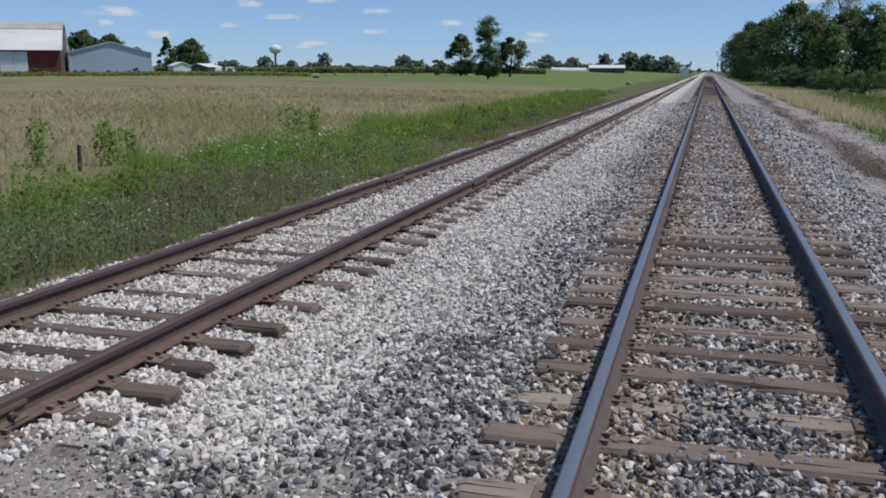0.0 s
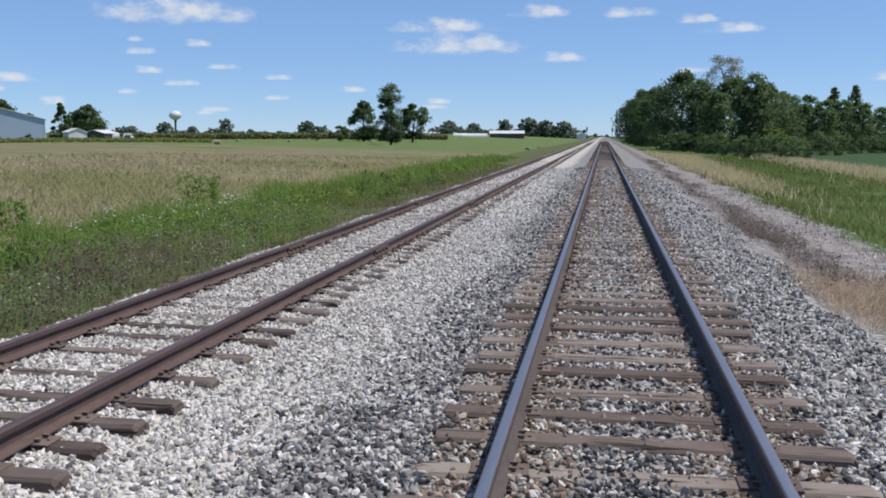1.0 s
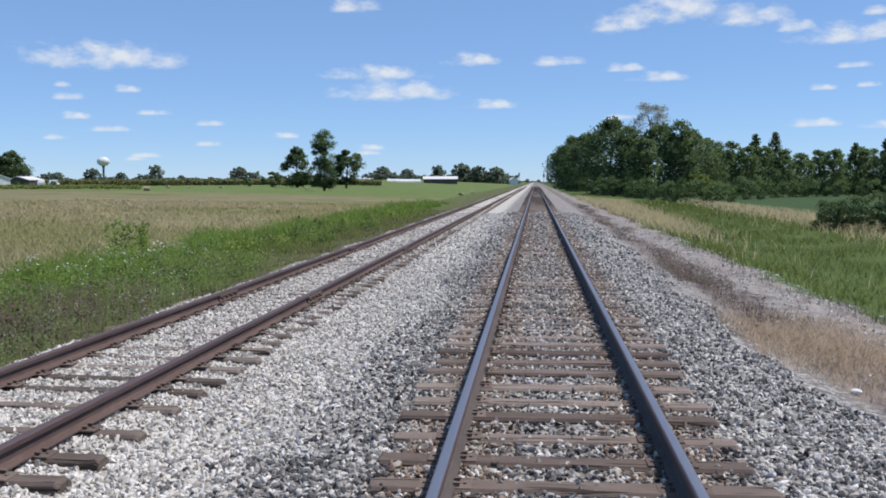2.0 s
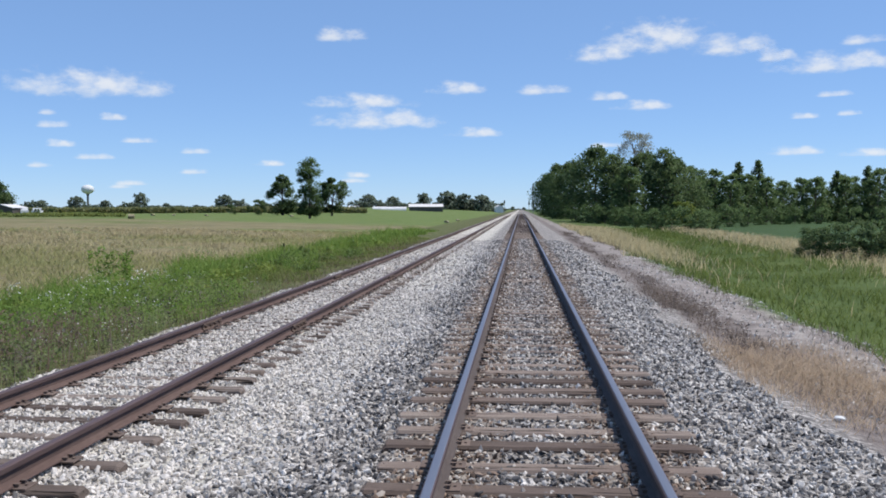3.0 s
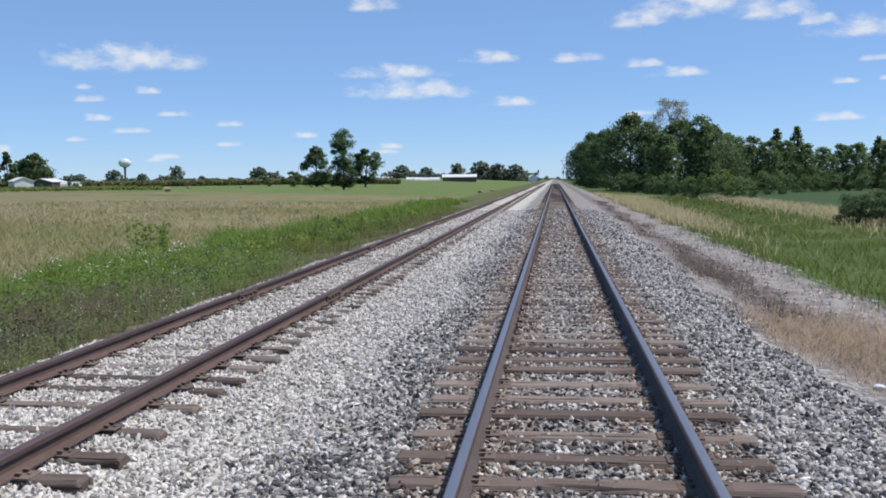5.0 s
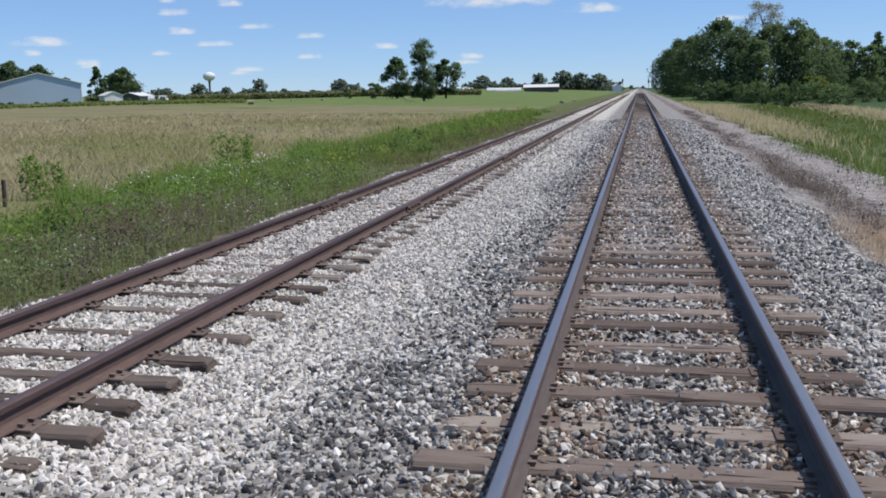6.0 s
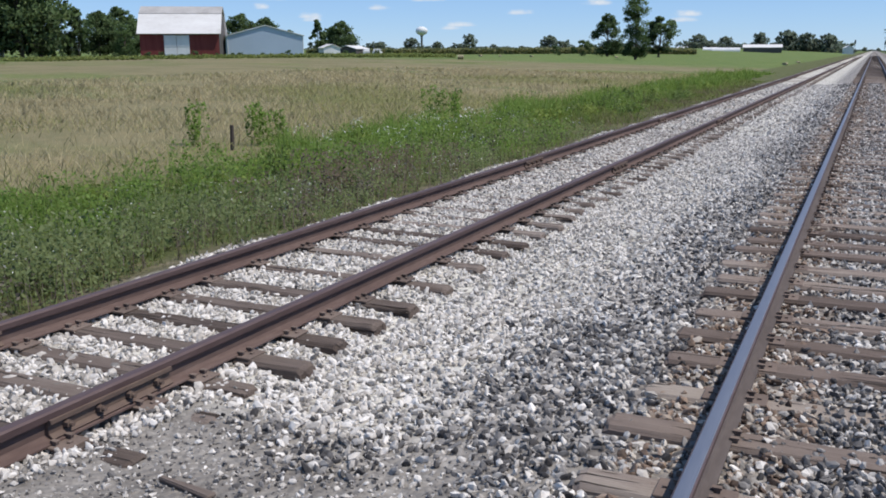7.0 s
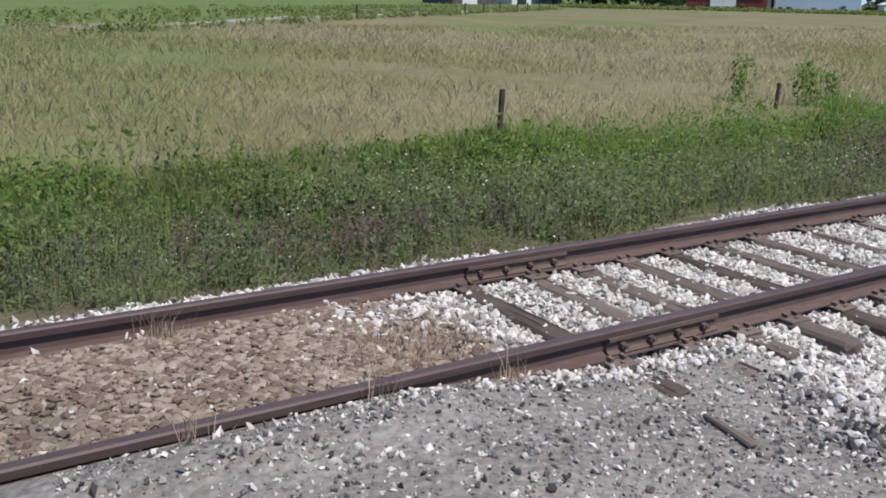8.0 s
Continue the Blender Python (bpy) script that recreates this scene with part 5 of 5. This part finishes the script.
# ---- corn, bales and fences ----
def corn_field():
    rng = np.random.default_rng(51)
    n = 6500
    t, row = rng.random(n), rng.integers(0, 8, n)
    x0, y0 = ahead(-33.0, 300)
    x1, y1 = ahead(-9.6, 318)
    x, y = x0 + (x1 - x0) * t + row * -0.9, y0 + (y1 - y0) * t + row * 2.6
    z = ground_z(x, y)
    h = rng.uniform(1.4, 1.75, n)
    c = np.stack([np.repeat(x, 5), np.repeat(y, 5), np.repeat(z, 5) + np.repeat(h, 5) * rng.uniform(0.1, 1.0, 5 * n)], 1) + rng.normal(0, 0.25, (5 * n, 3)) * np.array([1, 1, 0.4])
    P, F = leaf_quads(c, 0.6, rng)
    tagged(new("corn_crop", mesh_of("corn_crop", P, F, CORN)), "standing green corn rows along the far field edge", "corn", kind="stuff")


corn_field()
BALE = surface("weathered hay bale", [(0.25, (0.20, 0.17, 0.10)), (0.55, (0.34, 0.30, 0.19)), (0.8, (0.46, 0.42, 0.30))], 3, 16, bump=0.8, depth=0.06)


def bale():
    bm = bmesh.new()
    for k in range(3):
        rod(bm, (-0.6 + k * 0.4, 0, 0.72), (-0.2 + k * 0.4, 0, 0.72), 0.75 - 0.02 * (k != 1), 0.75 - 0.02 * (k != 1), 20)
    for v in bm.verts:
        v.co += Vector((0, noise.noise(v.co * 3) * 0.05, noise.noise(v.co * 3 + Vector((7, 0, 0))) * 0.05))
        v.co.z = max(v.co.z, 0.0)
    b = part("hay_bale", bm, BALE)
    return tagged(b, "round weathered hay bale lying in the cut field", "hay bale", "hay bales in the field")


first_bale = bale()
for k, (az, dist, turn) in enumerate(((-23.6, 137, 20), (-22.4, 195, 60), (-21.2, 200, 10), (-19.3, 198, 80), (-14.2, 205, 35), (-4.6, 150, 70), (-3.9, 175, 15))):
    x, y = ahead(az, dist)
    m = pose(x, y, float(ground_z(x, y)) - 0.03, 0, 0, turn) @ Matrix.Diagonal((0.7, 0.7, 0.42 if k == 0 else 0.65, 1))
    if k:
        copy_thing(first_bale, m)
    else:
        first_bale.matrix_basis = m


def fence_post(x, y, h, r, tilt):
    bm = bmesh.new()
    z0 = float(ground_z(x, y)) - 0.15
    rings = [[bm.verts.new((math.cos(t) * q, math.sin(t) * q, h * i / 6)) for t in np.arange(8) * math.pi / 4] for i, q in enumerate(r * rngt.uniform(0.86, 1.06) for _ in range(7))]
    for lo, hi in zip(rings, rings[1:]):
        for i in range(8):
            bm.faces.new((lo[i], lo[(i + 1) % 8], hi[(i + 1) % 8], hi[i]))
    bm.faces.new(rings[-1])
    p = part("fence_post", bm, POST_WOOD)
    p.matrix_basis = pose(x, y, z0, 0, tilt, 0)
    return tagged(p, "weathered grey-brown fence post standing in tall weeds", "fence post", "field fence posts")


for fx, fy, h, tilt in ((-11.6, 8.85, 1.05, 2.5), (-11.95, 8.55, 0.42, -8.0), (-13.3, 17.7, 0.72, 1.5), (-11.8, 45.0, 0.8, -1.0)):
    fence_post(fx, fy, h, 0.045, tilt)
# the farmyard fence: posts with one pale rail, and the gravel drive behind it
fa, fb = Vector((-55.5, 29.7, 0)), Vector((-93, 77, 0))
yard = empty("yard_fence")
tagged(yard, "old wooden post and wire fence along the farm drive", "fence")
k = 0
pts = [fa.lerp(fb, q) for q in (0.0, 0.4, 0.5, 0.6, 0.72, 0.8, 0.9, 1.0, 1.1)]
for p, q in zip(pts, pts[1:]):
    zp, zq = float(ground_z(p.x, p.y)), float(ground_z(q.x, q.y))
    bm = bmesh.new()
    rod(bm, (p.x, p.y, zp - 0.2), (p.x + 0.02, p.y, zp + 0.95), 0.085, 0.075, 8)
    part("post", bm, POST_WOOD, yard)
    bm = bmesh.new()
    rod(bm, (p.x, p.y, zp + 0.62), (q.x, q.y, zq + 0.62), 0.008, 0.008, 4)
    part("wire", bm, ROOF_GREY, yard)
PATH_GRAVEL = surface("pale drive gravel", [(0.3, (0.21, 0.19, 0.15)), (0.6, (0.31, 0.28, 0.235)), (0.8, (0.38, 0.355, 0.31))], 0.8, 12, bump=0.4, depth=0.02)
dn = (fb - fa).normalized()
sd = Vector((-dn.y, dn.x, 0))
v, f = [], []
for i in range(51):
    c = fa.lerp(fb, i / 36 - 0.4) + sd * (3.2 + 0.4 * math.sin(i * 0.7))
    for w, dz in ((-1.3, -0.35), (-0.6, 0.05), (0.6, 0.05), (1.3, -0.35)):
        q = c + sd * w
        v.append((q.x, q.y, float(ground_z(q.x, q.y)) + dz))
    if i:
        for n in range(3):
            k = 4 * i + n
            f += [(k - 4, k - 3, k + 1), (k - 4, k + 1, k)]
tagged(new("farm_drive", mesh_of("farm_drive", np.array(v), np.array(f), PATH_GRAVEL)), "pale gravel farm drive behind the fence", "drive", kind="structure")

t_ = rs.uniform(-0.45, 1.1, 900)
off_ = np.where(rs.random(900) < 0.4, rs.normal(0, 0.5, 900), rs.uniform(4.5, 14, 900))
weeds("fence_weeds", "rough green weeds along the farm drive and its fence", fa.x + (fb.x - fa.x) * t_ + sd.x * off_, fa.y + (fb.y - fa.y) * t_ + sd.y * off_, rs.uniform(0.15, 0.6, 900), 18, 0.10, GRASS, 0, 0.5)

# ---- small things by the tracks ----
bm = bmesh.new()
box(bm, -0.17, 0.17, -0.03, 0.03, 0, 0.025, 0.008)
for q in bm.verts:
    q.co.y *= 1 - 0.6 * (q.co.x < -0.14)
plank = part("wood_scrap", bm, TIE_DARK)
plank.matrix_basis = pose(-2.88, 3.74, float(ground_z(-2.88, 3.74)) + 0.005, 0, 0, -8)
tagged(plank, "splintered scrap of dark wood on the packed grit", "wood scrap")
bm = bmesh.new()
bmesh.ops.create_icosphere(bm, subdivisions=2, radius=0.06)
for q in bm.verts:
    q.co = Vector((q.co.x * 1.3, q.co.y, q.co.z * 0.55)) * rngt.uniform(0.55, 1.1)
litter = part("crumpled_paper", bm, WHITE_PAINT)
litter.matrix_basis = pose(3.2, 10.6, float(ground_z(3.2, 10.6)) + 0.035)
tagged(litter, "crumpled white paper scrap on the ballast shoulder", "litter")


# ---- clouds ----
def cloud_mat():
    m = bpy.data.materials.new("self-lit cloud with painted shaded base")
    m.use_nodes = True
    nt = m.node_tree
    nt.nodes.clear()
    out = nt.nodes.new("ShaderNodeOutputMaterial")
    tc = nt.nodes.new("ShaderNodeTexCoord")
    rnd = nt.nodes.new("ShaderNodeObjectInfo").outputs["Random"]
    sep = nt.nodes.new("ShaderNodeSeparateXYZ")
    nt.links.new(tc.outputs["Object"], sep.inputs[0])
    n4 = nt.nodes.new("ShaderNodeTexNoise")
    n4.noise_dimensions = "4D"
    n4.inputs["Scale"].default_value, n4.inputs["Detail"].default_value, n4.inputs["Roughness"].default_value = 0.0105, 6, 0.62
    mp = node(nt, "ShaderNodeMapping", Scale=(0.75, 1.5, 1))
    nt.links.new(tc.outputs["Object"], mp.inputs[0])
    nt.links.new(mp.outputs[0], n4.inputs["Vector"])
    nt.links.new(calc(nt, "MULTIPLY", rnd, 90.0), n4.inputs["W"])
    gen = nt.nodes.new("ShaderNodeSeparateXYZ")
    nt.links.new(tc.outputs["Generated"], gen.inputs[0])
    u = calc(nt, "MULTIPLY", calc(nt, "SUBTRACT", gen.outputs[0], 0.5), 2.0)
    v = calc(nt, "MULTIPLY", calc(nt, "SUBTRACT", gen.outputs[1], 0.42), 2.0)
    low = calc(nt, "MULTIPLY", step_of(nt, v, 0.05, -0.4), 0.7)
    r = calc(nt, "ADD", calc(nt, "ADD", calc(nt, "MULTIPLY", u, u), calc(nt, "MULTIPLY", v, v)), low)
    body = calc(nt, "SUBTRACT", calc(nt, "ADD", calc(nt, "MULTIPLY", calc(nt, "SUBTRACT", n4.outputs["Fac"], 0.5), 2.3), 0.5), r)
    edge = calc(nt, "MULTIPLY", step_of(nt, calc(nt, "MAXIMUM", calc(nt, "ABSOLUTE", u), calc(nt, "ABSOLUTE", v)), 0.98, 0.7), step_of(nt, body, -0.15, 0.8))
    fac = calc(nt, "MULTIPLY", edge, 0.82)
    # the card glows by itself; its bluish shaded underside is painted by height
    em = nt.nodes.new("ShaderNodeEmission")
    nt.links.new(ramp_of(nt, calc(nt, "ADD", calc(nt, "MULTIPLY", v, 0.5), 0.5), [(0.2, (0.62, 0.72, 0.86)), (0.6, (0.9, 0.92, 0.95))]), em.inputs[0])
    em.inputs[1].default_value = 0.95
    tr = nt.nodes.new("ShaderNodeBsdfTransparent")
    mx = nt.nodes.new("ShaderNodeMixShader")
    nt.links.new(fac, mx.inputs[0])
    nt.links.new(tr.outputs[0], mx.inputs[1])
    nt.links.new(em.outputs[0], mx.inputs[2])
    nt.links.new(mx.outputs[0], out.inputs[0])
    return m


CLOUD = cloud_mat()


def cloud(az, el, wide, high):
    D = 4300
    w, h = D * radians(wide) * 0.70, D * radians(high) * 1.0
    d = Vector((math.sin(radians(az)) * math.cos(radians(el)), math.cos(radians(az)) * math.cos(radians(el)), math.sin(radians(el))))
    bm = bmesh.new()
    bmesh.ops.create_grid(bm, x_segments=6, y_segments=3, size=1)
    for q in bm.verts:
        q.co = Vector((q.co.x * w, q.co.y * h, -0.06 * w * q.co.x ** 2))
    ob = part("cloud", bm, CLOUD)
    ob.matrix_basis = Matrix.Translation(d * D) @ (-d).to_track_quat("Z", "Y").to_matrix().to_4x4()
    ob.visible_shadow = False
    return tagged(ob, "small flat-bottomed white cumulus cloud in the blue sky", "cloud", "fair-weather clouds", "structure")


for c in ((-25.8, 7.2, 9.3, 1.8), (-11.3, 10.6, 3.2, 1.0), (8.3, 10.1, 6.8, 2.1), (4.6, 9.3, 3.9, 1.1), (12.4, 9.5, 4.4, 1.4), (18.0, 8.2, 6.8, 1.3)):
    cloud(*c)
for c in ((19.6, 9.4, 2.5, 0.6), (-4.1, 7.4, 3.7, 0.9), (-9.9, 6.6, 6.1, 1.0), (-9.0, 5.5, 7.8, 1.4), (1.2, 7.3, 3.4, 0.7), (5.0, 6.8, 2.9, 0.6), (7.2, 6.2, 3.6, 0.7), (-3.0, 4.7, 3.4, 0.7), (-27.7, 3.8, 2.0, 0.5), (-23.3, 4.1, 2.1, 0.4), (-20.2, 3.5, 2.0, 0.4), (-28.0, 5.6, 1.1, 0.4)):
    cloud(*c)
for c in ((-28.0, 4.9, 1.9, 0.5), (-24.8, 5.4, 1.8, 0.5), (-25.9, 3.1, 2.5, 0.4), (16.3, 5.3, 1.9, 0.4), (18.9, 5.4, 1.4, 0.4), (17.9, 6.5, 2.1, 0.4), (15.8, 3.3, 3.6, 0.6), (19.9, 3.1, 2.9, 0.5), (-10.5, 2.1, 2.1, 0.4), (-15.7, 2.8, 2.1, 0.4), (5.3, 3.9, 2.5, 0.4), (14.8, 8.8, 2.3, 0.9)):
    cloud(*c)
for c in ((-35.1, 3.2, 3.2, 0.6), (-32.8, 1.9, 1.4, 0.4), (-30.8, 1.2, 1.4, 0.3), (-32.9, 2.1, 1.6, 0.4), (-28.5, 2.6, 1.4, 0.4), (-23.5, 1.6, 1.9, 0.4), (-20.1, 2.3, 1.7, 0.4), (-10.3, 1.8, 1.7, 0.4), (-24.2, 1.4, 1.4, 0.3), (-35.7, 2.6, 1.1, 0.4)):
    cloud(*c)
